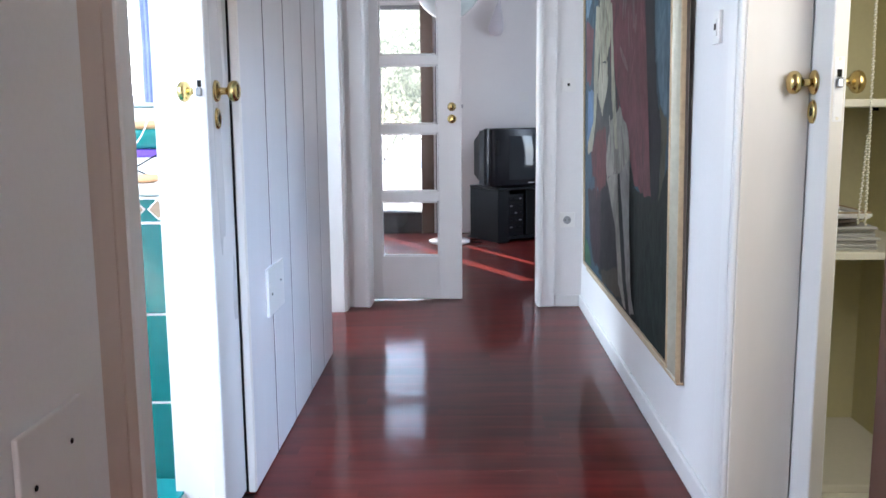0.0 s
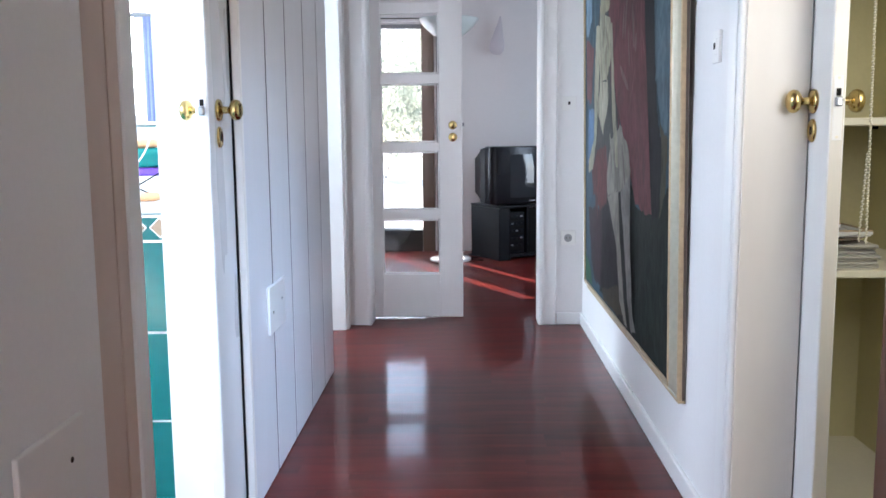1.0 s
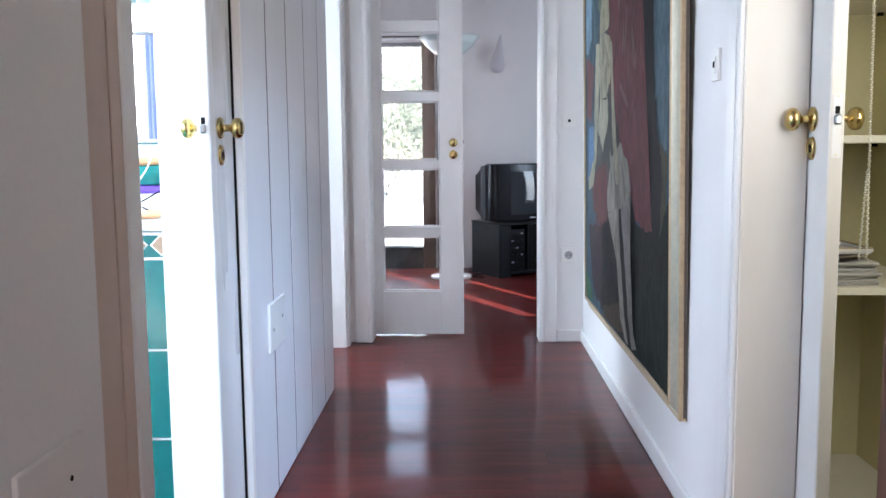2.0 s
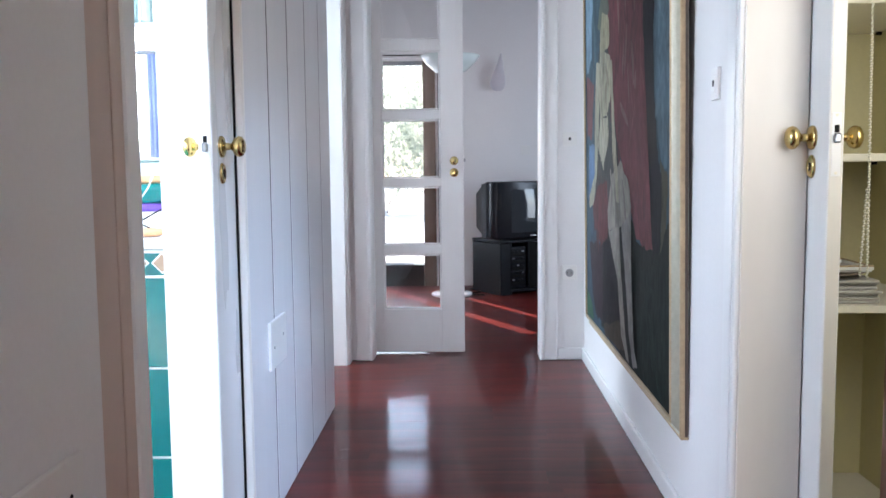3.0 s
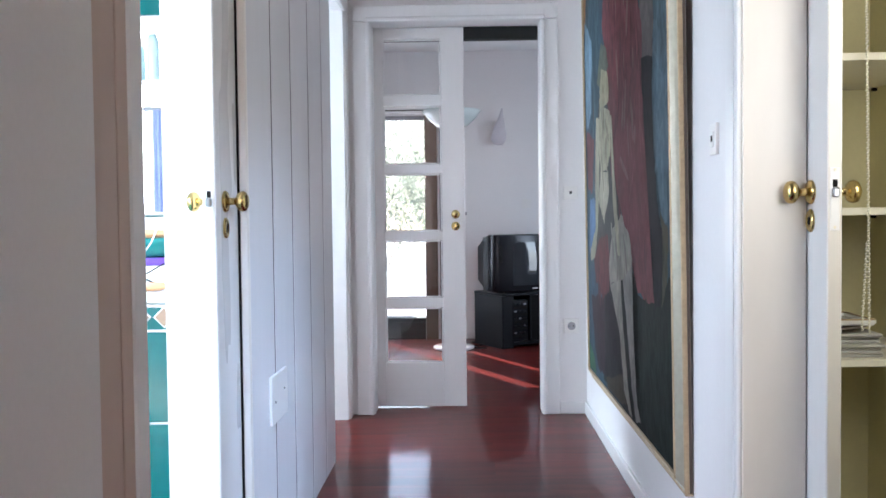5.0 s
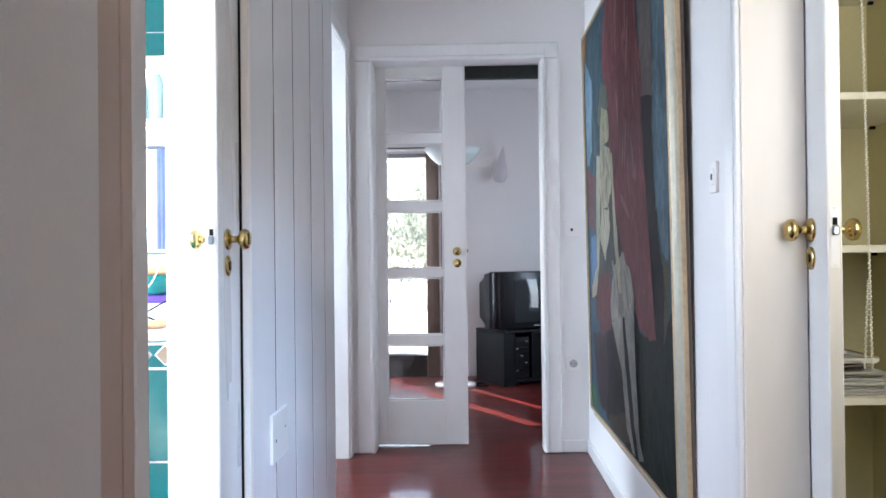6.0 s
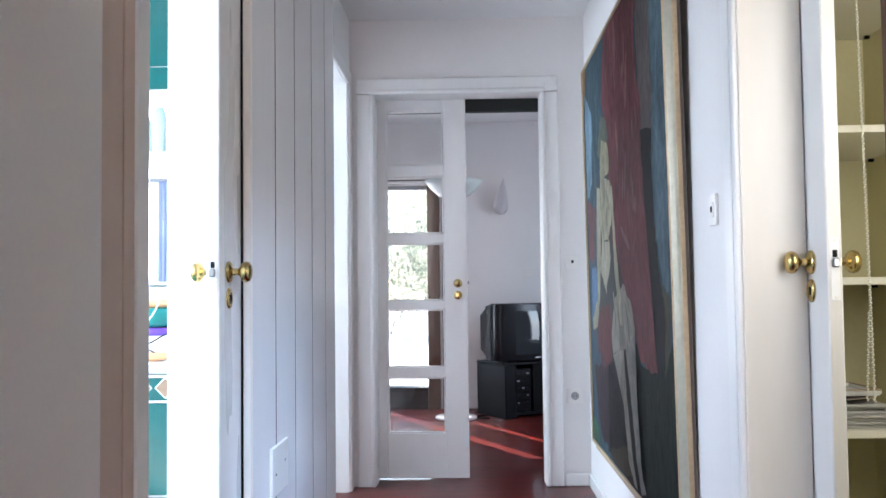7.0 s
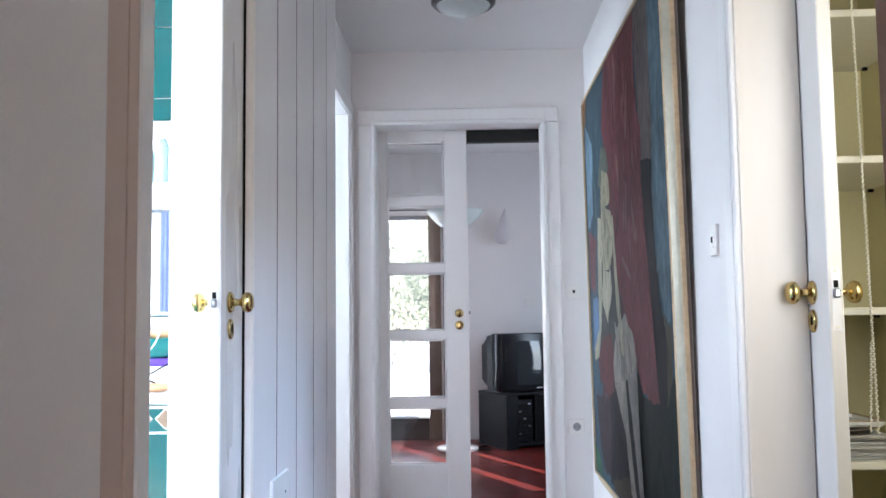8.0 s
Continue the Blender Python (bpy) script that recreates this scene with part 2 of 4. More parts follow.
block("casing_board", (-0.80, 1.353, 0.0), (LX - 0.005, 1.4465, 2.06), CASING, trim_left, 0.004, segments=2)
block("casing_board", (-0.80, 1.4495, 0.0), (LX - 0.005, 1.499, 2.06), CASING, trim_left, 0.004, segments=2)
block("jamb", (-0.80, 1.500, 0.0), (LX - 0.002, 1.562, 2.06), GLOSS, trim_left, 0.004, "white gloss jamb")

trim_right = setting(empty("trim_closet_door", "white moulded casing and cream reveal of the closet", "door casing"), "", "")
block("casing_board", (RX - 0.007, 2.050, 0.0), (RX + 0.002, 2.113, 2.15), GLOSS, trim_right, 0.003, segments=2)
block("casing_bead", (RX - 0.010, 2.008, 0.0), (RX + 0.002, 2.034, 2.15), GLOSS, trim_right, 0.005, segments=3)
block("reveal_lining", (RX + 0.001, 2.004, 0.0), (0.763, 2.019, 2.06), CREAM, trim_right, 0.002, "cream painted reveal")
block("head_casing", (RX - 0.018, 1.302, 2.06), (RX + 0.002, 2.012, 2.15), GLOSS, trim_right, 0.006)

trim_end = setting(empty("trim_end_door", "white gloss moulded casing round the end doorway", "door casing"), "", "")
for x0, x1, s in ((-0.606, -0.513, 1), (0.384, 0.474, -1)):
    block("casing_board", (x0, END - 0.020, 0.0), (x1, END + 0.002, 2.083), GLOSS, trim_end, 0.006, segments=2)
    e = x1 if s > 0 else x0
    b0 = (e - 0.022, e + 0.001) if s > 0 else (e - 0.001, e + 0.022)
    block("casing_bead", (b0[0], END - 0.028, 0.0), (b0[1], END + 0.008, 2.082), GLOSS, trim_end, 0.007, segments=2)
block("head_casing", (-0.606, END - 0.020, 2.085), (0.474, END + 0.002, 2.167), GLOSS, trim_end, 0.006, segments=2)
block("head_bead", (-0.535, END - 0.028, 2.0825), (0.406, END + 0.008, 2.105), GLOSS, trim_end, 0.007, segments=2)
block("jamb_lining", (-0.520, END + 0.012, 0.0), (-0.511, 4.818, 2.081), GLOSS, trim_end)
block("jamb_lining", (0.382, END + 0.012, 0.0), (0.393, 4.818, 2.081), GLOSS, trim_end)

trim_side = setting(empty("trim_side_door", "white casing and lining of the side doorway", "door casing"), "", "")
block("casing_board", (LEFT2 - 0.002, 4.552, 0.0), (LEFT2 + 0.018, 4.625, 2.117), GLOSS, trim_side, 0.006, segments=2)
block("head_casing", (LEFT2 - 0.002, 3.735, 2.119), (LEFT2 + 0.018, 4.625, 2.19), GLOSS, trim_side, 0.006, segments=2)
block("reveal_lining", (-0.798, 4.536, 0.0), (LEFT2 + 0.004, 4.550, 2.117), GLOSS, trim_side)

base = setting(empty("baseboard", "low white painted baseboard", "baseboard"), "", "")
block("baseboard_board", (RX - 0.013, 2.115, 0.0), (RX + 0.001, END - 0.001, 0.065), GLOSS, base, 0.005, segments=2)
block("baseboard_board", (0.476, END - 0.013, 0.0), (RX - 0.014, END + 0.001, 0.065), GLOSS, base, 0.005, segments=2)

# boarded wall: upright boards; dark strips stand for the shade in their joints
boards = setting(empty("wall_boarded", "white gloss painted upright board panelling", "wall"), "", "")
SEAMS = (2.300, 2.590, 2.880, 3.195, 3.49, 3.73)
for a, b in zip(SEAMS, SEAMS[1:]):
    block("board", (-0.600, a + 0.0075, 0.004), (LX, b - 0.0075, CEIL - 0.002), BOARD, boards, 0.0008)
    if b < 3.7:
        block("joint", (-0.599, b - 0.0073, 0.006), (LX - 0.0010, b + 0.0073, CEIL - 0.003), JOINT, boards, 0, "dark strip for the shaded joint between boards")
block("backing", (-0.606, 2.32, 0.0), (-0.592, 3.728, CEIL - 0.002), BLACK, boards, 0, "dark backing behind the boards")
block("end_strip", (-0.600, 2.286, 0.004), (LX + 0.001, 2.3055, CEIL - 0.002), CREAM, boards, 0.003, "cream painted end strip")

# solid black strip gives the slit its shade
block("slit", (-0.6062, 2.288, 0.004), (-0.6002, 2.3055, CEIL - 0.002), BLACK, boards, 0, "black strip for the shade in the sliding door's slit")

# ---- door furniture ----
def knob_set(parent, x, y, z, way, drop, reach=0.0):
    """Rosette, knob on its stem and keyhole plate on a face that looks along way (+1 or -1 in x)."""
    turn = Matrix.Translation((x, y, z)) @ Matrix.Rotation(math.radians(90 * way), 4, "Y")
    part("rosette", lathe(bmesh.new(), [(0.027, 0), (0.027, 0.003), (0.024, 0.007), (0.016, 0.009), (0.010, 0.012)], turn), BRASS, parent, "round brass rosette")
    part("knob", lathe(bmesh.new(), [(r, q + (reach if q > 0.02 else 0)) for r, q in ((0.0105, 0.008), (0.009, 0.016), (0.0085, 0.026), (0.012, 0.030),
         (0.019, 0.033), (0.0245, 0.039), (0.026, 0.046), (0.0235, 0.053), (0.016, 0.058), (0.006, 0.060))], turn), BRASS, parent, "polished brass door knob")
    low = Matrix.Translation((x, y, z - drop)) @ Matrix.Rotation(math.radians(90 * way), 4, "Y") @ Matrix.Diagonal((1.0, 0.82, 1, 1))
    plate = part("keyhole_plate", lathe(bmesh.new(), [(0.026, 0), (0.026, 0.003), (0.023, 0.006), (0.015, 0.007), (0.013, 0.005)], low), BRASS, parent, "oval brass keyhole plate")
    block("keyhole", (x + way * 0.0052 - 0.001, y - 0.003, z - drop - 0.009), (x + way * 0.0052 + 0.001, y + 0.003, z - drop + 0.009), BLACK, plate)


def sliding_leaf(name, label, x0, x1, y0, y1, height, knob_y, knob_z, drop, faces):
    door = tagged(empty(name, label, "sliding door"))
    block("panel", (x0, y0, 0.008), (x1, y1, height), GLOSS, door, 0.003, segments=2)
    for x, way, reach in faces:
        knob_set(door, x, knob_y, knob_z, way, drop, reach)
    block("edge_lipping", (x0 + 0.003, y0 - 0.0008, 0.012), (x1 - 0.003, y0 + 0.004, height - 0.004), CREAM, door, 0.0006, "cream painted edge")
    mid = (x0 + x1) / 2
    plate = block("lock_plate", (mid - 0.010, y0 - 0.0018, knob_z - 0.085), (mid + 0.010, y0 + 0.002, knob_z + 0.05), GLOSS, door, 0.0008, "painted lock plate")
    block("latch_bolt", (mid - 0.007, y0 - 0.012, knob_z - 0.014), (mid + 0.007, y0, knob_z + 0.007), STEEL, plate, 0.003, "steel latch bolt")
    block("latch_slot", (mid - 0.005, y0 - 0.0026, knob_z + 0.008), (mid + 0.005, y0, knob_z + 0.024), BLACK, plate)
    for z in (knob_z + 0.045, knob_z - 0.078):
        part("screw", lathe(bmesh.new(), [(0.0035, 0), (0.003, 0.0012)], Matrix.Translation((mid, y0 - 0.0017, z)) @ Matrix.Rotation(math.radians(90), 4, "X"), 10), SHELF, plate)
    return door


sliding_leaf("bathroom_door", "white sliding bathroom door with brass knobs, half open", -0.640, -0.607, 2.094, 2.86, 2.055, 2.170, 1.089, 0.066,
             ((-0.607, 1, 0.0), (-0.640, -1, 0.0)))
sliding_leaf("closet_door", "white sliding closet door with brass knobs, slid open", 0.766, 0.799, 1.900, 2.66, 2.055, 1.986, 1.091, 0.064,
             ((0.766, -1, 0.0), (0.799, 1, 0.014)))


def glazed_leaf():
    """The end door: two columns of panes, one of them slid behind the wall."""
    door = tagged(empty("glass_door", "white sliding glass door with five panes, half open", "glass door"))
    y0, y1, top = 4.832, 4.872, 2.105
    right = -0.020
    inner = (right - 0.126, right - 0.443)
    rails = [(0.008, 0.25), (0.554, 0.609), (0.926, 0.975), (1.29, 1.342), (1.661, 1.722), (2.024, top)]
    block("stile", (right - 0.126, y0, 0.008), (right, y1, top), GLOSS, door, 0.004, segments=2)
    block("stile", (right - 0.500, y0, 0.008), (right - 0.443, y1, top), GLOSS, door, 0.004, segments=2)
    block("stile", (right - 0.94, y0, 0.008), (right - 0.818, y1, top), GLOSS, door, 0.004, segments=2)
    for a, b in rails:
        for x0, x1 in ((inner[1], inner[0]), (right - 0.818, right - 0.50)):
            block("rail", (x0 - 0.002, y0 + 0.003, a), (x1 + 0.002, y1 - 0.003, b), GLOSS, door, 0.004, segments=2)
    for (a, b), (c, d) in zip(rails, rails[1:]):
        for x0, x1 in ((inner[1], inner[0]), (right - 0.818, right - 0.50)):
            pane = block("pane", (x0 - 0.001, y0 + 0.018, b - 0.001), (x1 + 0.001, y0 + 0.022, c + 0.001), GLASS, door)
            pane.visible_shadow = False
            for lo, hi in (((x0 + 0.001, b + 0.001), (x0 + 0.009, c - 0.001)), ((x1 - 0.009, b + 0.001), (x1 - 0.001, c - 0.001)),
                           ((x0 + 0.0095, b + 0.001), (x1 - 0.0095, b + 0.009)), ((x0 + 0.0095, c - 0.009), (x1 - 0.0095, c - 0.001))):
                block("glazing_bead", (lo[0], y0 + 0.007, lo[1]), (hi[0], y0 + 0.0175, hi[1]), GLOSS, door, 0.003)
    turn = Matrix.Rotation(math.radians(90), 4, "X")
    for z, r, deep in ((1.067, 0.021, 0.045), (1.002, 0.024, 0.008)):
        m = Matrix.Translation((right - 0.052, y0, z)) @ turn
        prof = [(0.024, 0), (0.022, 0.004), (0.009, 0.008), (0.008, 0.018), (0.016, 0.023), (r + 0.002, 0.032), (r - 0.001, 0.040), (0.014, deep + 0.001), (0.007, deep + 0.004), (0.002, deep + 0.005)] if deep > 0.02 else \
               [(r, 0), (r, 0.003), (r - 0.004, 0.006), (0.006, deep)]
        part("knob" if deep > 0.02 else "keyhole_plate", lathe(bmesh.new(), prof, m), BRASS, door, "small brass fitting")
    block("latch_bolt", (right, y0 + 0.012, 1.06), (right + 0.010, y0 + 0.026, 1.08), STEEL, door, 0.002)


glazed_leaf()
track = tagged(block("door_track", (-1.1, 4.876, 2.026), (0.75, 4.93, 2.13), TRACK, None, 0.003), "dark grey sliding door track above the doorway", "door track", kind="structure")


# ---- plates, switches, sockets ----
def blank_plate(y, z, w, h, drop=0.0):
    plate = empty("blank_plate", "square cream plastic blank plate with two screws", "cover plate", Matrix.Translation((LX, y, z)), "blank plates")
    block("cover", (0.0005, -w / 2, -h / 2), (0.0095, w / 2, h / 2), PLASTIC, plate, 0.003, segments=2)
    for dy, dz in ((-w * 0.30, -h * 0.06 - drop), (w * 0.27, h * 0.08 - drop)):
        part("screw", lathe(bmesh.new(), [(0.0046, 0), (0.004, 0.0015)], Matrix.Translation((0.0092, dy, dz)) @ Matrix.Rotation(math.radians(90), 4, "Y"), 12), BLACK, plate)
    return plate


blank_plate(2.605, 0.517, 0.215, 0.143)
blank_plate(1.153, 0.540, 0.194, 0.170, -0.014)


def rocker(name, label, m, w, h, mark=True):
    """A switch on a wall that looks along its local -y."""
    s = empty(name, label, "light switch", m)
    block("plate", (-w / 2, -0.009, -h / 2), (w / 2, -0.0005, h / 2), PLASTIC, s, 0.002, segments=2)
    block("rocker", (-w * 0.22, -0.011, -h * 0.26), (w * 0.22, -0.0085, h * 0.26), PLASTIC, s, 0.002)
    if mark:
        block("mark", (-0.006, -0.0122, -0.006), (0.006, -0.0108, 0.009), BLACK, s, 0, "small dark indicator")
    return s


rocker("light_switch", "white square light switch beside the end doorway", pose(0.537, END, 1.172), 0.074, 0.070)
rocker("light_switch", "tall white light switch beside the closet casing", pose(RX, 2.213, 1.231, 0, 0, -90), 0.058, 0.078)
rocker("light_switch", "white light switch on the living room wall", pose(0.50, FAR, 1.17), 0.08, 0.08, False)

sock = empty("wall_socket", "round white wall socket low on the end wall", "socket", pose(0.538, END, 0.468))
block("plate", (-0.04, -0.008, -0.04), (0.04, -0.0005, 0.04), PLASTIC, sock, 0.004, segments=2)
part("well", lathe(bmesh.new(), [(0.021, 0), (0.021, 0.003), (0.019, 0.003), (0.017, 0.001)], Matrix.Translation((0, -0.0075, 0)) @ Matrix.Rotation(math.radians(90), 4, "X")), STEEL, sock)
for dx in (-0.009, 0.009):
    part("hole", lathe(bmesh.new(), [(0.003, 0), (0.003, 0.001)], Matrix.Translation((dx, -0.0085, 0)) @ Matrix.Rotation(math.radians(90), 4, "X"), 10), BLACK, sock)


# ---- ceiling lamp of the hall ----
lampo = empty("ceiling_lamp", "round ceiling lamp with dark rim and frosted glass bowl", "ceiling lamp", pose(-0.02, 3.79, CEIL + 0.021, 180))
part("rim", lathe(bmesh.new(), [(0.120, 0.0), (0.126, 0.03), (0.136, 0.055), (0.143, 0.066), (0.143, 0.078), (0.130, 0.090), (0.118, 0.088)], steps=48), DARKMETAL, lampo, "dark metal rim")
part("bowl", lathe(bmesh.new(), [(0.124, 0.070), (0.122, 0.084), (0.108, 0.102), (0.080, 0.117), (0.045, 0.125), (0.01, 0.127)], steps=48), FROST, lampo, "frosted glass bowl")


# ---- painting ----
def painting():
    """Large picture that leans a little off the wall at its top; local x runs along the wall away from the eye, y out of the wall, z up."""
    w, h, rim, deep = 1.865, 1.85, 0.036, 0.036
    p = empty("painting", "large abstract oil painting in silver and gilt frame", "painting",
              Matrix.Translation((0.613, 2.440, 0.270)) @ Matrix.Rotation(math.radians(90), 4, "Z") @ Matrix.Rotation(math.radians(-0.78), 4, "X"))
    # frame sides: sloping silver moulding with a thin gilt outer edge
    corners = [((0, 0), (w, 0), (w - rim, rim), (rim, rim)), ((w, 0), (w, h), (w - rim, h - rim), (w - rim, rim)),
               ((w, h), (0, h), (rim, h - rim), (w - rim, h - rim)), ((0, h), (0, 0), (rim, rim), (rim, h - rim))]
    for a, b, c, d in corners:
        bm = bmesh.new()
        steps = [(0.0, 0.014), (0.12, 0.019), (0.20, 0.016), (0.50, 0.024), (0.78, deep - 0.003), (0.86, deep), (1.0, deep)]
        rows = []
        for k, out in steps:
            rows.append([bm.verts.new((s[0] + (e[0] - s[0]) * k, out, s[1] + (e[1] - s[1]) * k)) for s, e in ((a, d), (b, c))])
        for r, q in zip(rows, rows[1:]):
            bm.faces.new((r[0], r[1], q[1], q[0]))
        back = [bm.verts.new((s[0], -0.004, s[1])) for s in (a, b)]
        bm.faces.new((back[0], back[1], rows[0][1], rows[0][0]))
        inb = [bm.verts.new((s[0], -0.004, s[1])) for s in (d, c)]
        bm.faces.new((rows[-1][0], rows[-1][1], inb[1], inb[0]))
        bm.faces.new((inb[0], inb[1], back[1], back[0]))
        bmesh.ops.recalc_face_normals(bm, faces=bm.faces[:])
        part("moulding", bm, SILVER, p, "silvered sloping moulding")
    for lo, hi in (((-0.008, -0.004, -0.008), (w + 0.008, 0.019, 0.0)), ((-0.008, -0.004, h), (w + 0.008, 0.019, h + 0.008)),
                   ((w, -0.004, 0.0), (w + 0.008, 0.019, h))):
        block("gilt_edge", lo, hi, GOLD, p, 0.002, "gilt outer edge")
    block("gilt_edge", (-0.008, 0.0065, 0.0), (0.0, 0.021, h), GOLD, p, 0.002, "gilt outer edge")
    # thin dark brown strip along the near side, behind the gilt
    block("dark_back_strip", (-0.006, -0.002, 0.0), (-0.001, 0.006, h), UMBER, p, 0, "thin dark brown strip behind the gilt edge")
    for lo, hi in (((rim - 0.004, 0.029, rim - 0.006), (w - rim + 0.006, deep + 0.004, rim + 0.006)), ((rim - 0.004, 0.029, h - rim - 0.006), (w - rim + 0.006, deep + 0.004, h - rim + 0.006)),
                   ((rim - 0.004, 0.029, rim + 0.007), (rim + 0.006, deep + 0.004, h - rim - 0.007)), ((w - rim - 0.006, 0.029, rim + 0.007), (w - rim + 0.006, deep + 0.004, h - rim - 0.007))):
        block("gilt_slip", lo, hi, GOLD, p, 0.002, "thin gilt slip")

    def paint(name, color, vary=0.55):
        return surface(name, color, 0.65, vary=vary, big=6, fine=46, bump=0.3, stretch=(1, 1, 0.6), rough_vary=0.15, spec=0.06)
    canvas = block("canvas", (rim, 0.0, rim), (w - rim, 0.031, h - rim), paint("paint_teal", (0.035, 0.060, 0.078)), p, 0, "canvas painted dark teal")
    cw, ch = w - 2 * rim, h - 2 * rim
    rng = random.Random(4)

    def patch(color, outline, level, label, loose=0.007):
        """A painted area: outline in shares of the canvas (along the wall, up), with a brushed, uneven edge."""
        pts = []
        n = len(outline)
        for k in range(n):
            (a, b), (c, d) = outline[k], outline[(k + 1) % n]
            for j in range(6):
                s = j / 6
                pts.append((rim + cw * min(0.998, max(0.002, a + (c - a) * s + rng.uniform(-loose, loose))),
                            rim + ch * min(0.998, max(0.002, b + (d - b) * s + rng.uniform(-loose, loose)))))
        bm = bmesh.new()
        vs = [bm.verts.new((x, 0.0312 + level * 0.0004, z)) for x, z in pts]
        bm.faces.new(vs)
        bmesh.ops.triangulate(bm, faces=bm.faces[:])
        bmesh.ops.recalc_face_normals(bm, faces=bm.faces[:])
        for f in bm.faces:
            if f.normal.y < 0:
                f.normal_flip()
        part("paint_area", bm, paint("paint_" + label.replace(" ", "_"), color), canvas, label)
    def strokes(n, area, color, level, seed, label):
        """Loose brush marks inside an area given in shares of the canvas."""
        r = random.Random(seed)
        bm = bmesh.new()
        for k in range(n):
            cx, cz = rim + cw * r.uniform(area[0], area[1]), rim + ch * r.uniform(area[2], area[3])
            a, length, wide = r.gauss(1.45, 0.35), r.uniform(0.03, 0.11), r.uniform(0.006, 0.022)
            d, e = Vector((math.cos(a), 0, math.sin(a))), Vector((-math.sin(a), 0, math.cos(a)))
            c = Vector((cx, 0.0312 + level * 0.0004 + 0.00002 * k / n, cz))
            ring = [(-1, 0.1), (-0.6, 0.9), (0.2, 1.0), (0.9, 0.5), (1.0, -0.2), (0.5, -0.9), (-0.4, -1.0), (-0.9, -0.5)]
            pts = [c + d * (u * length) + e * (v * wide * r.uniform(0.6, 1.2)) for u, v in ring]
            for q in pts:
                q.x, q.z = min(w - rim - 0.004, max(rim + 0.004, q.x)), min(h - rim - 0.004, max(rim + 0.004, q.z))
            f = bm.faces.new([bm.verts.new(q) for q in pts])
            f.normal_update()
            if f.normal.y < 0:
                f.normal_flip()
        tagged(part("brushwork", bm, paint("marks_" + label.replace(" ", "_"), color), canvas, label), kind="stuff")
    strokes(26, (0.22, 0.60, 0.45, 0.97), (0.155, 0.058, 0.062), 3.3, 1, "lighter red brush marks")
    strokes(26, (0.20, 0.60, 0.40, 0.97), (0.095, 0.030, 0.038), 3.6, 2, "darker red brush marks")
    strokes(16, (0.30, 0.52, 0.50, 0.97), (0.165, 0.090, 0.085), 3.8, 7, "greyish pink brush marks")
    strokes(30, (0.01, 0.10, 0.45, 0.97), (0.085, 0.130, 0.16), 1.4, 3, "pale blue brush marks")
    strokes(50, (0.68, 0.96, 0.50, 0.97), (0.048, 0.080, 0.098), 0.4, 4, "teal brush marks")
    strokes(50, (0.03, 0.30, 0.02, 0.22), (0.016, 0.022, 0.020), 2.4, 5, "green brush marks")
    strokes(40, (0.46, 0.84, 0.26, 0.70), (0.055, 0.052, 0.050), 2.7, 8, "dark slate brush marks")
    strokes(10, (0.66, 0.86, 0.20, 0.36), (0.055, 0.026, 0.028), 5.4, 9, "dark red brush marks")
    strokes(8, (0.40, 0.60, 0.29, 0.38), (0.135, 0.125, 0.110), 8.6, 10, "grey brush marks")
    strokes(8, (0.62, 0.74, 0.52, 0.72), (0.165, 0.150, 0.110), 9.4, 11, "dull ochre brush marks")
    strokes(14, (0.38, 0.58, 0.28, 0.38), (0.19, 0.185, 0.16), 8.4, 6, "pale brush marks")
    patch((0.066, 0.105, 0.130), ((0.12, 1.00), (0.00, 1.00), (0.00, 0.60), (0.03, 0.66), (0.03, 0.51), (0.04, 0.40), (0.09, 0.42), (0.13, 0.52), (0.14, 0.58), (0.14, 0.68), (0.12, 0.75)), 1, "slate blue paint", 0.006)
    patch((0.1, 0.088, 0.085), ((0.25, 1.00), (0.12, 1.00), (0.12, 0.75), (0.13, 0.68), (0.23, 0.70), (0.23, 0.79)), 2, "grey brown paint", 0.007)
    patch((0.26, 0.13, 0.06), ((0.99, 1.00), (0.94, 1.00), (0.96, 0.94), (0.99, 0.90)), 2, "rust paint", 0.004)
    patch((0.13, 0.2, 0.26), ((0.98, 0.93), (0.85, 0.86), (0.88, 0.68), (0.97, 0.64)), 2, "pale blue paint", 0.006)
    patch((0.10, 0.044, 0.046), ((0.97, 0.64), (0.84, 0.61), (0.89, 0.47), (0.97, 0.49)), 2, "brown red paint", 0.006)
    patch((0.011, 0.016, 0.0145), ((0.33, 0.27), (0.19, 0.26), (0.04, 0.31), (0.00, 0.33), (0.00, 0.00), (0.40, 0.00), (0.34, 0.11)), 2, "green black paint", 0.006)
    patch((0.016, 0.018, 0.018), ((0.74, 0.02), (0.28, 0.0), (0.30, 0.30), (0.70, 0.30)), 2, "sooty green paint")
    patch((0.040, 0.043, 0.043), ((0.82, 0.30), (0.44, 0.28), (0.50, 0.55), (0.60, 0.70), (0.76, 0.68), (0.84, 0.50)), 2.5, "dark slate paint")
    patch((0.125, 0.042, 0.048), ((0.62, 1.00), (0.25, 1.00), (0.26, 0.88), (0.25, 0.82), (0.22, 0.76), (0.23, 0.67), (0.21, 0.60), (0.19, 0.50), (0.17, 0.41), (0.15, 0.33), (0.15, 0.26), (0.24, 0.26), (0.30, 0.27), (0.34, 0.32), (0.43, 0.40), (0.51, 0.47), (0.58, 0.61), (0.63, 0.70), (0.63, 0.76), (0.68, 0.86), (0.65, 0.93)), 3, "dull red paint", 0.005)
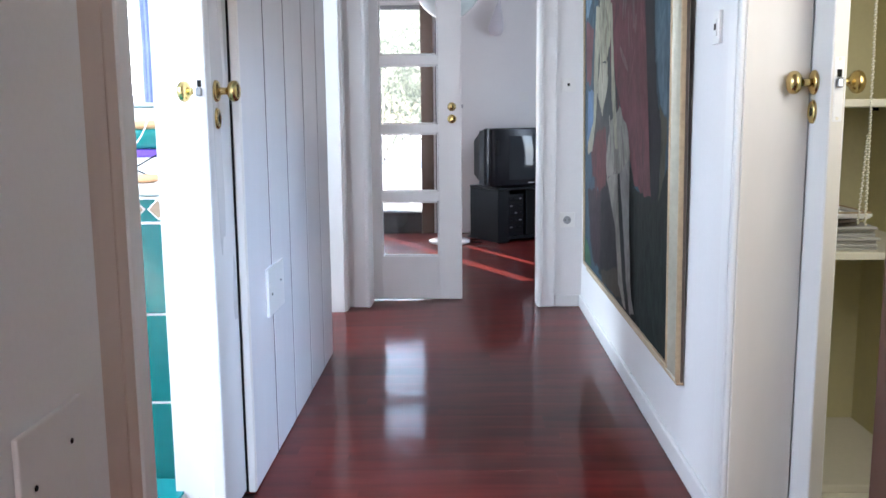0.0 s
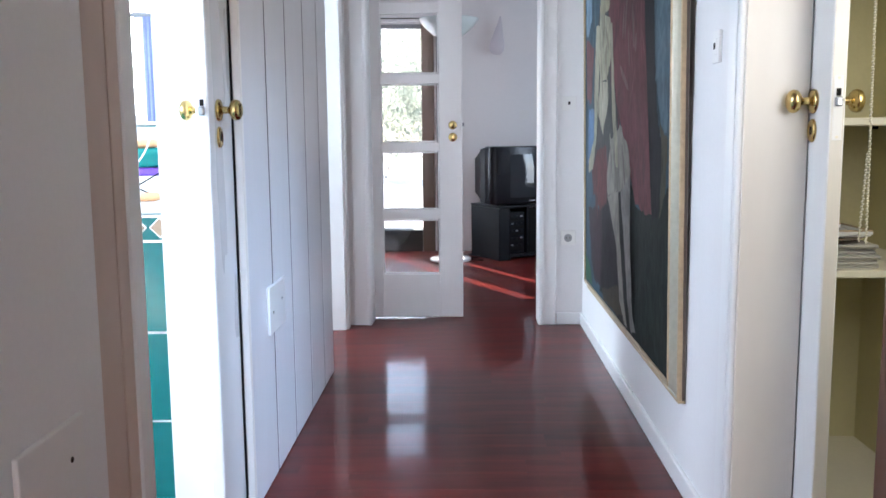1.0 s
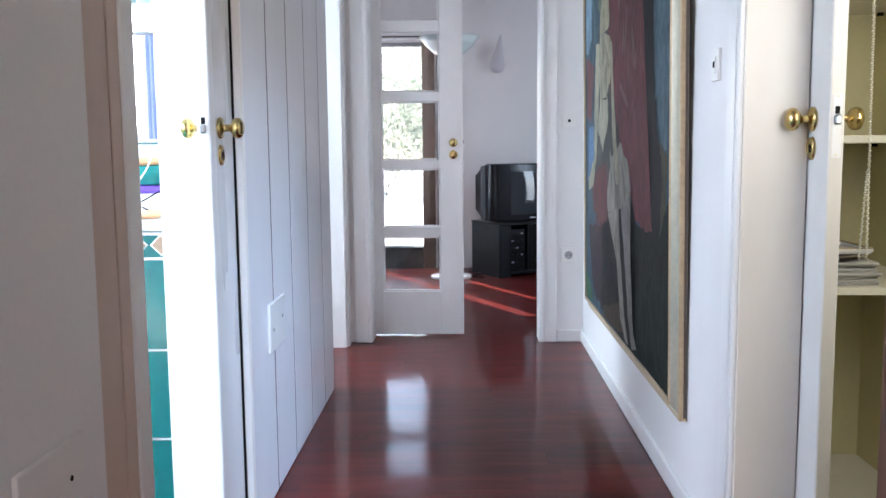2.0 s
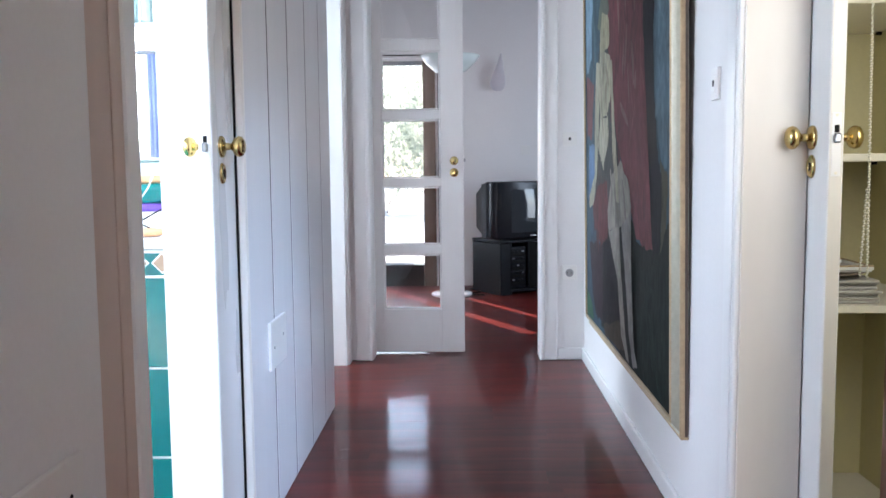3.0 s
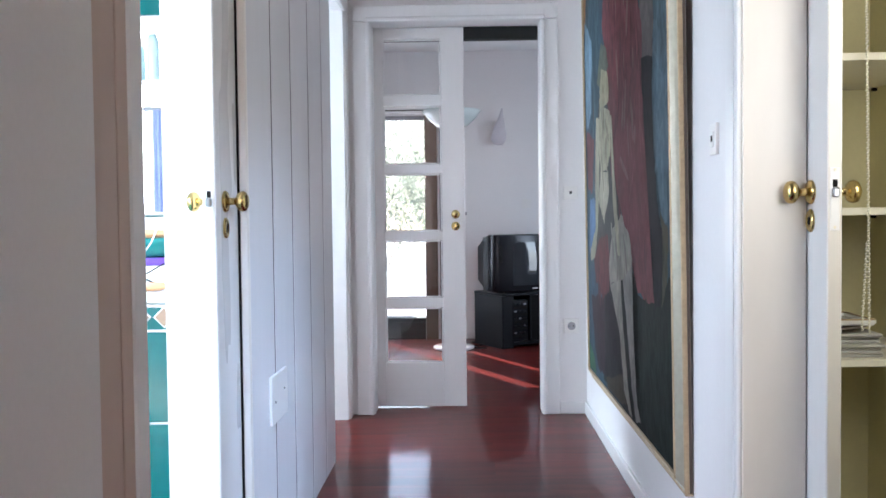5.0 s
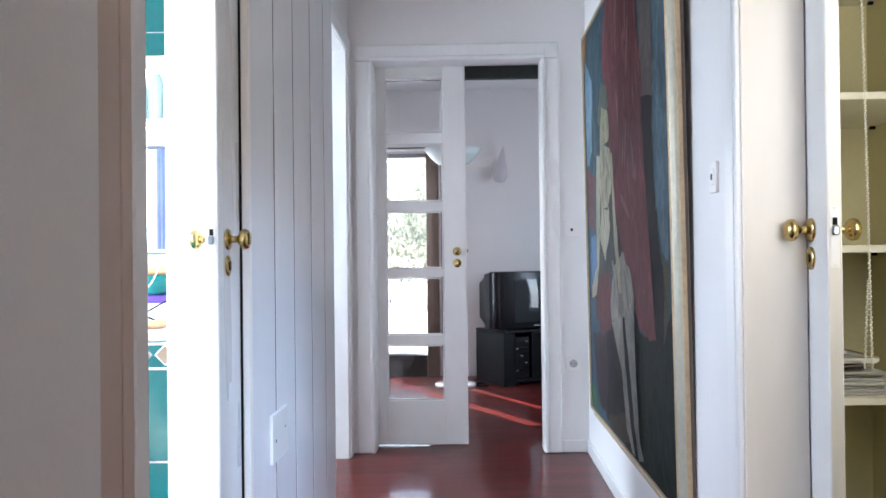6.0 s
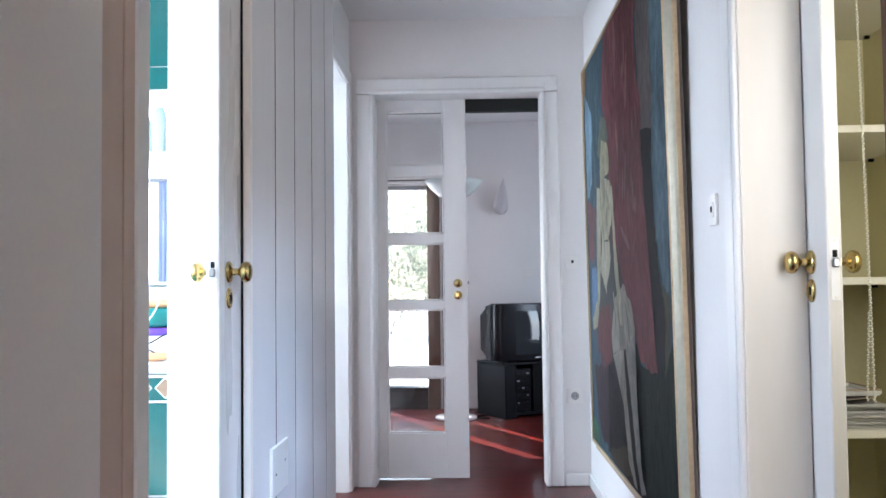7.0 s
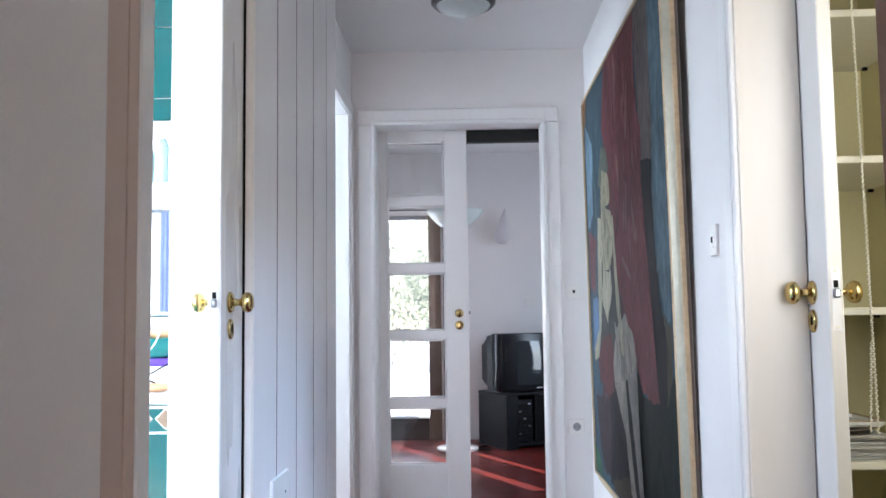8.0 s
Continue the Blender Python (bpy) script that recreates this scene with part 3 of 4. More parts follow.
    patch((0.012, 0.012, 0.015), ((0.23, 0.70), (0.13, 0.69), (0.14, 0.62), (0.13, 0.52), (0.11, 0.44), (0.09, 0.41), (0.06, 0.36), (0.10, 0.26), (0.15, 0.25), (0.15, 0.33), (0.17, 0.41), (0.19, 0.50), (0.22, 0.63)), 4, "black paint", 0.004)
    patch((0.05, 0.048, 0.035), ((0.09, 0.42), (0.03, 0.39), (0.04, 0.31), (0.09, 0.26), (0.06, 0.36)), 4, "olive paint", 0.005)
    patch((0.028, 0.019, 0.024), ((0.94, 0.21), (0.71, 0.22), (0.72, 0.03), (0.83, 0.03), (0.89, 0.09)), 4, "dark mauve paint", 0.006)
    patch((0.075, 0.125, 0.21), ((0.93, 0.46), (0.82, 0.46), (0.83, 0.39), (0.86, 0.33), (0.95, 0.32)), 5, "clear blue paint", 0.005)
    patch((0.075, 0.027, 0.029), ((0.87, 0.31), (0.78, 0.36), (0.65, 0.37), (0.63, 0.31), (0.64, 0.24), (0.73, 0.22), (0.85, 0.25)), 5, "brick red paint", 0.006)
    patch((0.04, 0.1, 0.06), ((0.99, 0.08), (0.90, 0.05), (0.87, 0.01), (0.99, 0.01)), 6, "green paint", 0.004)
    patch((0.045, 0.036, 0.026), ((0.70, 0.03), (0.46, 0.08), (0.40, 0.02), (0.54, 0.01), (0.68, 0.01)), 6, "umber paint", 0.005)
    patch((0.012, 0.011, 0.014), ((0.69, 0.23), (0.57, 0.25), (0.51, 0.23), (0.50, 0.16), (0.46, 0.08), (0.72, 0.03)), 6, "soot black paint", 0.005)
    patch((0.085, 0.095, 0.075), ((0.70, 0.82), (0.62, 0.80), (0.60, 0.75), (0.72, 0.72), (0.77, 0.74)), 6, "dull olive paint", 0.004)
    patch((0.26, 0.24, 0.16), ((0.70, 0.76), (0.61, 0.74), (0.59, 0.70), (0.60, 0.67), (0.73, 0.67), (0.73, 0.71)), 7, "ochre paint", 0.004)
    patch((0.24, 0.225, 0.165), ((0.73, 0.68), (0.58, 0.65), (0.58, 0.56), (0.64, 0.52), (0.73, 0.52), (0.75, 0.60)), 8, "pale ochre paint", 0.004)
    patch((0.25, 0.235, 0.185), ((0.73, 0.52), (0.62, 0.52), (0.61, 0.47), (0.69, 0.40), (0.72, 0.42), (0.77, 0.46)), 9, "cream paint", 0.004)
    patch((0.23, 0.22, 0.165), ((0.79, 0.66), (0.73, 0.65), (0.76, 0.49), (0.79, 0.39), (0.85, 0.31), (0.93, 0.30), (0.93, 0.33), (0.83, 0.39), (0.82, 0.54)), 8, "straw paint", 0.003)
    patch((0.26, 0.245, 0.185), ((0.58, 0.64), (0.56, 0.64), (0.53, 0.50), (0.49, 0.38), (0.48, 0.33), (0.51, 0.33), (0.56, 0.44)), 9, "sand paint", 0.002)
    patch((0.21, 0.20, 0.175), ((0.57, 0.39), (0.46, 0.42), (0.36, 0.37), (0.34, 0.32), (0.39, 0.29), (0.48, 0.28), (0.62, 0.26), (0.63, 0.31)), 8, "pale grey paint", 0.004)
    patch((0.21, 0.20, 0.175), ((0.62, 0.26), (0.48, 0.28), (0.46, 0.19), (0.41, 0.06), (0.37, 0.01), (0.40, 0.01), (0.46, 0.05), (0.50, 0.16)), 9, "warm grey paint", 0.002)
    patch((0.18, 0.175, 0.165), ((0.45, 0.28), (0.34, 0.32), (0.35, 0.23), (0.33, 0.12), (0.32, 0.05), (0.28, 0.02), (0.33, 0.01), (0.37, 0.07), (0.40, 0.16)), 10, "cool grey paint", 0.002)


painting()


# ---- closet ----
setting(block("closet_wall_far", (0.761, 2.85, -0.02), (1.40, 2.95, CEIL), CLOSET), "yellowish painted back wall of the closet", "wall")
setting(block("closet_wall_side", (1.28, 1.30, -0.02), (1.40, 2.85, CEIL), CLOSET), "yellowish painted side wall of the closet", "wall")
wall_with_hole("closet_wall_near", (0.761, 1.2, -0.02), (1.40, 1.30, CEIL), (0.80, 1.0), (1.24, 1.9), 0, CLOSET, "yellowish painted closet wall with a small window")
setting(block("closet_floor", (0.763, 1.30, -0.022), (1.28, 2.85, 0.0), SHELF), "pale painted closet floor", "floor")
SHELF_Y = 2.30
for z in (2.245, 1.850, 1.456, 1.058, 0.663):
    sh = tagged(empty("closet_shelf", "cream painted wooden closet shelf on small pins", "shelf", group="closet shelves"))
    block("shelf_board", (0.815, SHELF_Y, z - 0.020), (1.279, 2.849, z), SHELF, sh, 0.002)
    for x, y in ((1.272, 2.80), (1.272, 2.42)):
        block("shelf_pin", (x - 0.008, y - 0.006, z - 0.030), (x + 0.006, y + 0.006, z - 0.0205), BLACK, sh)
tagged(block("closet_plinth", (0.815, SHELF_Y, 0.0005), (1.279, 2.849, 0.022), SHELF, None, 0.003), "low cream board on the closet floor", "shelf")

for k in range(14):
    hole = part("peg_hole", lathe(bmesh.new(), [(0.003, 0), (0.003, 0.0008)], pose(1.2795, 2.62, 0.74 + 0.094 * k, 0, -90), 8), BLACK, bpy.data.objects["closet_wall_side"])


def bead_chain():
    """A loop of twisted white cord hanging from the closet ceiling, with beads."""
    c = tagged(empty("blind_cord", "white beaded pull cord hanging in a long loop", "cord"))
    y = 2.272

    def strand(top, bottom, name):
        bm = bmesh.new()
        n = int((top[2] - bottom[2]) / 0.0066)
        for k in range(n + 1):
            s = k / n
            p = Vector(top).lerp(Vector(bottom), s)
            p.x += 0.0011 if k % 2 else -0.0011
            tmp = bmesh.new()
            bmesh.ops.create_icosphere(tmp, subdivisions=1, radius=0.0037, matrix=Matrix.Translation(p) @ Matrix.Rotation(0.6, 4, "Y") @ Matrix.Diagonal((0.8, 0.8, 1.25, 1)))
            for f in tmp.faces:
                f.smooth = True
            join(bm, tmp)
        part(name, bm, CORD, c)
    strand((1.000, y, CEIL - 0.01), (1.024, y, 0.740), "strand")
    strand((1.019, y + 0.006, 0.965), (1.005, y, 0.745), "strand")
    block("anchor", (0.988, y - 0.012, CEIL - 0.02), (1.012, y + 0.012, CEIL - 0.0005), PLASTIC, c, 0.002)


bead_chain()

# stack on the third shelf: papers with two plates and a gilt rimmed tray
z = 0.6635
rng = random.Random(11)
for k in range(7):
    dx, dy = rng.uniform(-0.012, 0.012), rng.uniform(-0.01, 0.01)
    ob = block("folded_newspaper", (-0.17, -0.13, 0), (0.17, 0.13, 0.0090), PAPER, None, 0.003)
    tagged(ob, "grey folded newspaper in a stack on the shelf", "newspaper", "stacked newspapers")
    ob.matrix_world = pose(0.915 + dx * 0.6, 2.455 + dy, z, 0, 0, rng.uniform(-4, 4))
    z += 0.0091
plate_profile = [(0.05, 0.0), (0.075, 0.004), (0.135, 0.014), (0.138, 0.017), (0.13, 0.017), (0.075, 0.007), (0.01, 0.005)]
STONEWARE = surface("brown_stoneware", (0.23, 0.18, 0.15), 0.35, vary=0.15, big=14)
pl = part("plate", lathe(bmesh.new(), [(r * 1.12, q) for r, q in plate_profile], steps=40), STONEWARE)
tagged(pl, "brown grey stoneware plate lying on the newspapers", "plate").matrix_world = pose(0.935, 2.45, z)
tray = tagged(empty("tray", "cream tray with a thin gilt rim on the plate", "tray", pose(0.935, 2.45, z + 0.0175)))
block("base", (-0.140, -0.095, 0.0), (0.140, 0.095, 0.005), PORCELAIN, tray, 0.002)
for lo, hi in (((-0.143, -0.098), (0.143, -0.092)), ((-0.143, 0.092), (0.143, 0.098)), ((-0.143, -0.0915), (-0.137, 0.0915)), ((0.137, -0.0915), (0.143, 0.0915))):
    block("tray_wall", (*lo, 0.0052), (*hi, 0.014), PORCELAIN, tray, 0.001)
    block("gilt_rim", (*lo, 0.0142), (*hi, 0.018), GOLD, tray, 0.0015, "gilt rim")

# ---- bathroom ----
wall_with_hole("bathroom_wall_window", (-2.42, 0.2, -0.02), (-2.30, 3.0, CEIL), (0.5, 0.9), (1.8, 2.1), 1, PORCELAIN, "white bathroom wall with a window")
setting(block("bathroom_wall_near", (-2.42, 0.08, -0.02), (-0.80, 0.2, CEIL), PORCELAIN), "white bathroom wall", "wall")
bath_wall = wall_with_hole("bathroom_wall_tiled", (-2.42, 3.01, -0.02), (-0.80, 3.12, CEIL), (-1.62, 1.066), (-0.98, 1.745), 0, GROUT, "teal tiled bathroom wall with a white window")
lamp("bathroom_north_light", "AREA", 7, look((-1.3, 3.30, 1.4), (-1.3, 0, 1.4)), (0.95, 0.98, 1.0), (0.7, 0.75))
floor_bath = setting(block("bathroom_floor", (-2.30, 0.2, -0.022), (-0.78, 3.01, -0.006), GROUT), "cyan tiled bathroom floor", "floor")
wf = setting(empty("window_1", "white bathroom window in the tiled wall", "window"), "", "")
for lo, hi in (((-1.62, 3.0, 1.066), (-0.98, 3.06, 1.10)), ((-1.62, 3.0, 1.71), (-0.98, 3.06, 1.745)), ((-1.62, 3.0, 1.10), (-1.58, 3.06, 1.71)), ((-1.02, 3.0, 1.10), (-0.98, 3.06, 1.71)), ((-1.115, 3.005, 1.10), (-1.085, 3.055, 1.71))):
    block("window_frame", lo, hi, GLOSS, wf, 0.003)
pane = block("pane", (-1.58, 3.03, 1.10), (-1.02, 3.034, 1.71), GLASS, wf)
pane.visible_shadow = False
vanity = tagged(empty("vanity_counter", "teal tiled counter with a diamond border and white top", "counter"))
block("body", (-2.30, 2.403, -0.005), (-0.803, 3.0, 0.815), GROUT, vanity)
block("top", (-2.30, 2.385, 0.816), (-0.803, 3.0, 0.846), PORCELAIN, vanity, 0.006, "white counter top", segments=2)
BLUE = surface("blue_towel_cloth", (0.36, 0.42, 0.66), 0.9, vary=0.2, big=8, fine=200, bump=0.4)
towel = tagged(empty("towel", "blue towel hanging from a rail before the window", "towel"))
bm = bmesh.new()
cols = [(-1.068 + 0.034 * k / 8, 2.975 + 0.006 * math.sin(k * 2.2)) for k in range(9)]
prism(bm, cols + [(x, y - 0.012) for x, y in cols[::-1]], 1.075, 1.42)
part("cloth", bm, BLUE, towel)
part("rail", lathe(bmesh.new(), [(0.007, -0.25), (0.007, 0.25)], pose(-1.2, 2.965, 1.424, 0, 90), 14), STEEL, towel, "steel towel rail")
GREENP = surface("green_bottle_plastic", (0.42, 0.56, 0.56), 0.25)
shelf_g = tagged(empty("bathroom_shelf", "small white shelf before the bathroom window", "shelf"))
block("shelf_board", (-1.30, 2.90, 1.500), (-1.00, 2.998, 1.512), GLOSS, shelf_g, 0.002)
for bx, hgt, mat_ in ((-1.105, 0.15, GREENP), (-1.055, 0.19, GREENP), (-1.155, 0.13, PORCELAIN)):
    bo = empty("shampoo_bottle", "upright plastic shampoo bottle on the bathroom shelf", "bottle", pose(bx, 2.945, 1.5125), "shampoo bottles")
    part("body", lathe(bmesh.new(), [(0.018, 0), (0.021, 0.01), (0.021, hgt * 0.7), (0.012, hgt * 0.82)], steps=18), mat_, bo)
    part("cap", lathe(bmesh.new(), [(0.011, hgt * 0.82), (0.011, hgt), (0.008, hgt + 0.004)], steps=16), PORCELAIN, bo)
wire = bpy.data.curves.new("cord", "CURVE")
wire.dimensions, wire.bevel_depth = "3D", 0.0024
ws = wire.splines.new("BEZIER")
ws.bezier_points.add(3)
for bp_, co in zip(ws.bezier_points, ((-1.06, 2.60, 0.852), (-0.95, 2.58, 0.97), (-0.90, 2.60, 1.06), (-0.84, 2.80, 0.98))):
    bp_.co = co
    bp_.handle_left_type = bp_.handle_right_type = "AUTO"
wire.materials.append(PORCELAIN)
tagged(new("hairdryer_cord", wire), "white curling cord lying over the counter things", "cord")
TEALP = surface("teal_plastic", (0.01, 0.20, 0.19), 0.25)
PURPLE = surface("purple_plastic", (0.12, 0.05, 0.40), 0.3)
PEACH = surface("peach_plastic", (0.75, 0.42, 0.22), 0.4)
bowl = part("wash_bowl", lathe(bmesh.new(), [(0.05, 0), (0.075, 0.012), (0.09, 0.035), (0.095, 0.058), (0.088, 0.058), (0.08, 0.03), (0.01, 0.010)]), TEALP)
tagged(bowl, "teal plastic wash bowl on the counter", "bowl").matrix_world = pose(-0.98, 2.72, 0.932)
box_p = tagged(empty("toilet_box", "white box with a purple lid under the bowl", "box", pose(-0.98, 2.72, 0.8465)))
block("body", (-0.08, -0.05, 0), (0.08, 0.05, 0.060), PORCELAIN, box_p, 0.006, segments=2)
block("lid", (-0.083, -0.053, 0.0605), (0.083, 0.053, 0.085), PURPLE, box_p, 0.006, "purple plastic lid", segments=2)
brush = tagged(empty("brush", "peach handled brush lying across the bowl", "brush", pose(-0.985, 2.70, 1.004, 0, 90, 8)))
part("handle", lathe(bmesh.new(), [(0.006, -0.1), (0.012, -0.08), (0.014, 0.0), (0.011, 0.05), (0.006, 0.09)], steps=16), PEACH, brush)
for k in range(2):
    thin = bpy.data.curves.new("flex", "CURVE")
    thin.dimensions, thin.bevel_depth = "3D", 0.0022
    ts = thin.splines.new("BEZIER")
    ts.bezier_points.add(2)
    for bp_, co in zip(ts.bezier_points, ((-1.05, 2.44 + 0.03 * k, 0.875 + 0.03 * k), (-0.95, 2.43, 0.892 - 0.01 * k), (-0.86, 2.47, 0.85 + 0.075 * k))):
        bp_.co = co
        bp_.handle_left_type = bp_.handle_right_type = "AUTO"
    thin.materials.append(TVBLACK)
    tagged(new("appliance_cord", thin), "thin black cord curling over the counter", "cord", "cords on the counter")
soap = tagged(part("soap", lathe(bmesh.new(), [(0.02, 0), (0.034, 0.006), (0.036, 0.014), (0.026, 0.022), (0.01, 0.024)], Matrix.Diagonal((1.3, 0.8, 1, 1))), PEACH), "peach bar of soap on the counter edge", "soap")
soap.matrix_world = pose(-0.90, 2.46, 0.8465)

# ---- side room at the hall's end ----
setting(block("side_room_wall_near", (-3.0, 3.53, -0.02), (-0.80, 3.65, CEIL), PLASTER), "white wall of the side room", "wall")
setting(block("side_room_wall_far", (-3.0, END, -0.02), (-0.80, 4.82, CEIL), PLASTER), "white wall between the side room and the living room", "wall")
wall_with_hole("side_room_wall_window", (-3.12, 3.53, -0.02), (-3.0, 4.82, CEIL), (3.8, 0.9), (4.6, 2.1), 1, PLASTER, "white wall with a window")

# ---- living room ----
setting(block("living_wall_left", (-3.12, 4.82, -0.02), (-3.0, 7.85, CEIL), PLASTER), "white living room wall", "wall")
# the opening is made up for the added living room lamp
wall_with_hole("living_wall_right", (1.70, 4.82, -0.02), (1.82, 7.85, CEIL), (6.27, 0.4), (6.63, 2.0), 1, PLASTER, "white living room wall with an unseen opening for a lamp")
setting(block("living_wall_near", (0.80, 4.67, -0.02), (1.70, 4.82, CEIL), PLASTER), "white wall beside the doorway", "wall")
wall_with_hole("living_wall_far", (-3.0, FAR, -0.02), (1.70, 7.85, CEIL), (-2.2, 0.18), (-0.355, 1.94), 0, PLASTER, "white living room wall with a wide garden window")
win = setting(empty("window_2", "wide garden window with brown wooden frame", "window"), "", "")
block("side_frame", (-0.378, FAR - 0.012, 0.0), (-0.272, FAR + 0.10, 1.955), BROWN, win, 0.004, "brown wooden frame post")
block("side_strip", (-0.252, FAR - 0.028, 0.0), (-0.206, FAR - 0.001, 1.955), DARKMETAL, win, 0.003, "narrow dark strip")
block("sill", (-2.2, FAR - 0.02, 0.150), (-0.380, FAR + 0.19, 0.185), TRACK, win, 0.004, "dark sill")
block("sill_panel", (-2.2, FAR - 0.018, 0.0), (-0.380, FAR - 0.001, 0.149), TRACK, win, 0.002, "dark panel below the window")
# the head's shade is in its grey colour
block("head_frame", (-2.2, FAR + 0.02, 1.905), (-0.380, FAR + 0.08, 1.939), FRAMESHADE, win, 0.003, "window head with its shade put into the grey")
block("blind_box", (-2.3, FAR - 0.09, 1.984), (-0.24, FAR - 0.001, 2.022), GLOSS, win, 0.006, "white blind box", segments=2)
# dark block stands for the shade between blind box and rail
block("blind_gap_shade", (-2.3, FAR - 0.06, 1.974), (-0.25, FAR - 0.001, 1.983), TRACK, win)
block("blind_rail", (-2.3, FAR - 0.075, 1.957), (-0.26, FAR - 0.001, 1.973), GLOSS, win, 0.004, "white bottom rail of the blind")
block("mullion", (-1.28, FAR + 0.03, 0.186), (-1.23, FAR + 0.08, 1.904), BROWN, win, 0.003)
for x0, x1 in ((-2.2, -1.281), (-1.229, -0.379)):
    pane = block("pane", (x0, FAR + 0.05, 0.186), (x1, FAR + 0.055, 1.904), GLASS, win)
    pane.visible_shadow = False


def tv_corner():
    """Cabinet and television set, both turned a little away from the doorway."""
    turn = pose(0.262, 7.00, 0.0, 0, 0, 32)
    cab = empty("tv_cabinet", "black television cabinet with an open front", "tv cabinet", turn)
    w, d, h = 0.78, 0.42, 0.442
    block("side_panel", (0, 0, 0.0), (0.10, d, h - 0.022), TVBLACK, cab, 0.004)
    block("side_panel", (w - 0.055, 0, 0.0), (w, d, h - 0.022), TVBLACK, cab, 0.004)
    block("top", (-0.002, -0.006, h - 0.021), (w + 0.004, d + 0.004, h), TVBLACK, cab, 0.005, segments=2)
    block("bottom", (0.101, 0.004, 0.02), (w - 0.056, d - 0.02, 0.045), TVBLACK, cab, 0.003)
    block("back", (0.101, d - 0.018, 0.046), (w - 0.056, d - 0.004, h - 0.023), TVBLACK, cab)
    block("shelf_board", (0.29, 0.02, 0.23), (w - 0.056, d - 0.02, 0.245), TVBLACK, cab, 0.002)
    # lighter, glossier strips put on as the highlights of the cabinet's edges
    block("edge_highlight", (0.094, -0.004, 0.0), (0.104, 0.004, h - 0.022), TVGREY, cab, 0.002, "lighter strip for the highlight along the edge")
    block("edge_highlight", (-0.004, -0.004, 0.0), (0.006, 0.004, h - 0.022), TVGREY, cab, 0.002, "lighter strip for the highlight along the edge")
    # black panel stands for the shade inside the open cabinet
    block("opening_shade", (0.292, 0.014, 0.047), (w - 0.058, 0.019, h - 0.024), BLACK, cab, 0.001, "black panel for the dark inside the opening")
    block("divider", (0.275, 0.01, 0.046), (0.289, d - 0.02, h - 0.023), TVBLACK, cab, 0.002)
    deck = empty("stereo_unit", "small dark stereo unit with buttons in the cabinet", "stereo", turn)
    block("case", (0.118, 0.03, 0.0455), (0.270, d - 0.03, 0.385), TVGREY, deck, 0.005)
    for k in range(5):
        zz = 0.08 + 0.058 * k
        block("slot", (0.128, 0.0255, zz), (0.26, 0.031, zz + 0.022), BLACK, deck, 0.002)
        for j in range(3):
            block("button", (0.132 + 0.045 * j, 0.0235, zz + 0.030), (0.155 + 0.045 * j, 0.031, zz + 0.042), STEEL if (j + k) % 3 == 0 else TVBLACK, deck, 0.002)
    tv = empty("television", "old black tube television with a curved screen", "television", turn @ pose(-0.065, 0.0, h + 0.001))
    W, H = 0.72, 0.470

    def front(x):
        """Depth of the bulging front at x."""
        return -0.036 * (1 - abs(2 * x / W - 1) ** 2.2)
    xs = [0.045 + (W - 0.09) * k / 12 for k in range(13)]
    side = [(0.0, 0.11), (0.0, 0.040), (0.005, 0.020), (0.016, 0.004), (0.030, front(0.03) + 0.002)]
    outline = side + [(x, front(x)) for x in xs] + [(W - x, y) for x, y in side[::-1]]
    bm = prism(bmesh.new(), outline, 0.012, H)
    rims = [e for e in bm.edges if abs(e.verts[0].co.z - e.verts[1].co.z) < 1e-6]
    bmesh.ops.bevel(bm, geom=rims, offset=0.012, segments=3, affect="EDGES", profile=0.5)
    for f in bm.faces:
        f.smooth = abs(f.normal.z) < 0.9
    part("bezel", bm, TVGREY, tv, "dark grey bulging plastic front")
    bm = bmesh.new()
    sect = [(0.108, 0.0, 1.0, 0.03, 0.98), (0.20, 0.02, 0.98, 0.05, 0.95), (0.24, 0.06, 0.94, 0.08, 0.92), (0.42, 0.16, 0.84, 0.16, 0.80), (0.46, 0.18, 0.82, 0.18, 0.78)]
    rings = [[bm.verts.new((W * a, y, H * b)) for a, b in ((x0, z0), (x1, z0), (x1, z1), (x0, z1))] for y, x0, x1, z0, z1 in sect]
    for r, q in zip(rings, rings[1:]):
        for k in range(4):
            bm.faces.new((r[k], r[(k + 1) % 4], q[(k + 1) % 4], q[k]))
    bm.faces.new(rings[-1])
    bm.faces.new(rings[0][::-1])
    bmesh.ops.recalc_face_normals(bm, faces=bm.faces[:])
    part("housing", bm, TVBLACK, tv, "tapered black rear housing")
    bm = bmesh.new()
    nx, nz = 16, 12
    grid = [[bm.verts.new((x, front(x) - 0.003 - 0.016 * (1 - (2 * i / nx - 1) ** 2) * (1 - 0.6 * (2 * j / nz - 1) ** 2), 0.062 + 0.345 * j / nz))
             for i, x in [(i, 0.150 + 0.46 * i / nx) for i in range(nx + 1)]] for j in range(nz + 1)]
    for j in range(nz):
        for i in range(nx):
            f = bm.faces.new((grid[j][i], grid[j][i + 1], grid[j + 1][i + 1], grid[j + 1][i]))
            f.smooth = True
    part("screen", bm, SCREEN, tv, "curved dark glass screen")
    block("control_flap", (0.034, -0.014, 0.25), (0.064, 0.006, 0.375), BLACK, tv, 0.003, "black control flap")
    block("maker_plate", (0.33, -0.039, 0.030), (0.39, -0.030, 0.040), STEEL, tv, 0.001, "small plain metal plate")
    for x in (0.06, W - 0.10):
        block("foot", (x, 0.03, 0.0), (x + 0.05, 0.09, 0.0135), TVBLACK, tv)


tv_corner()

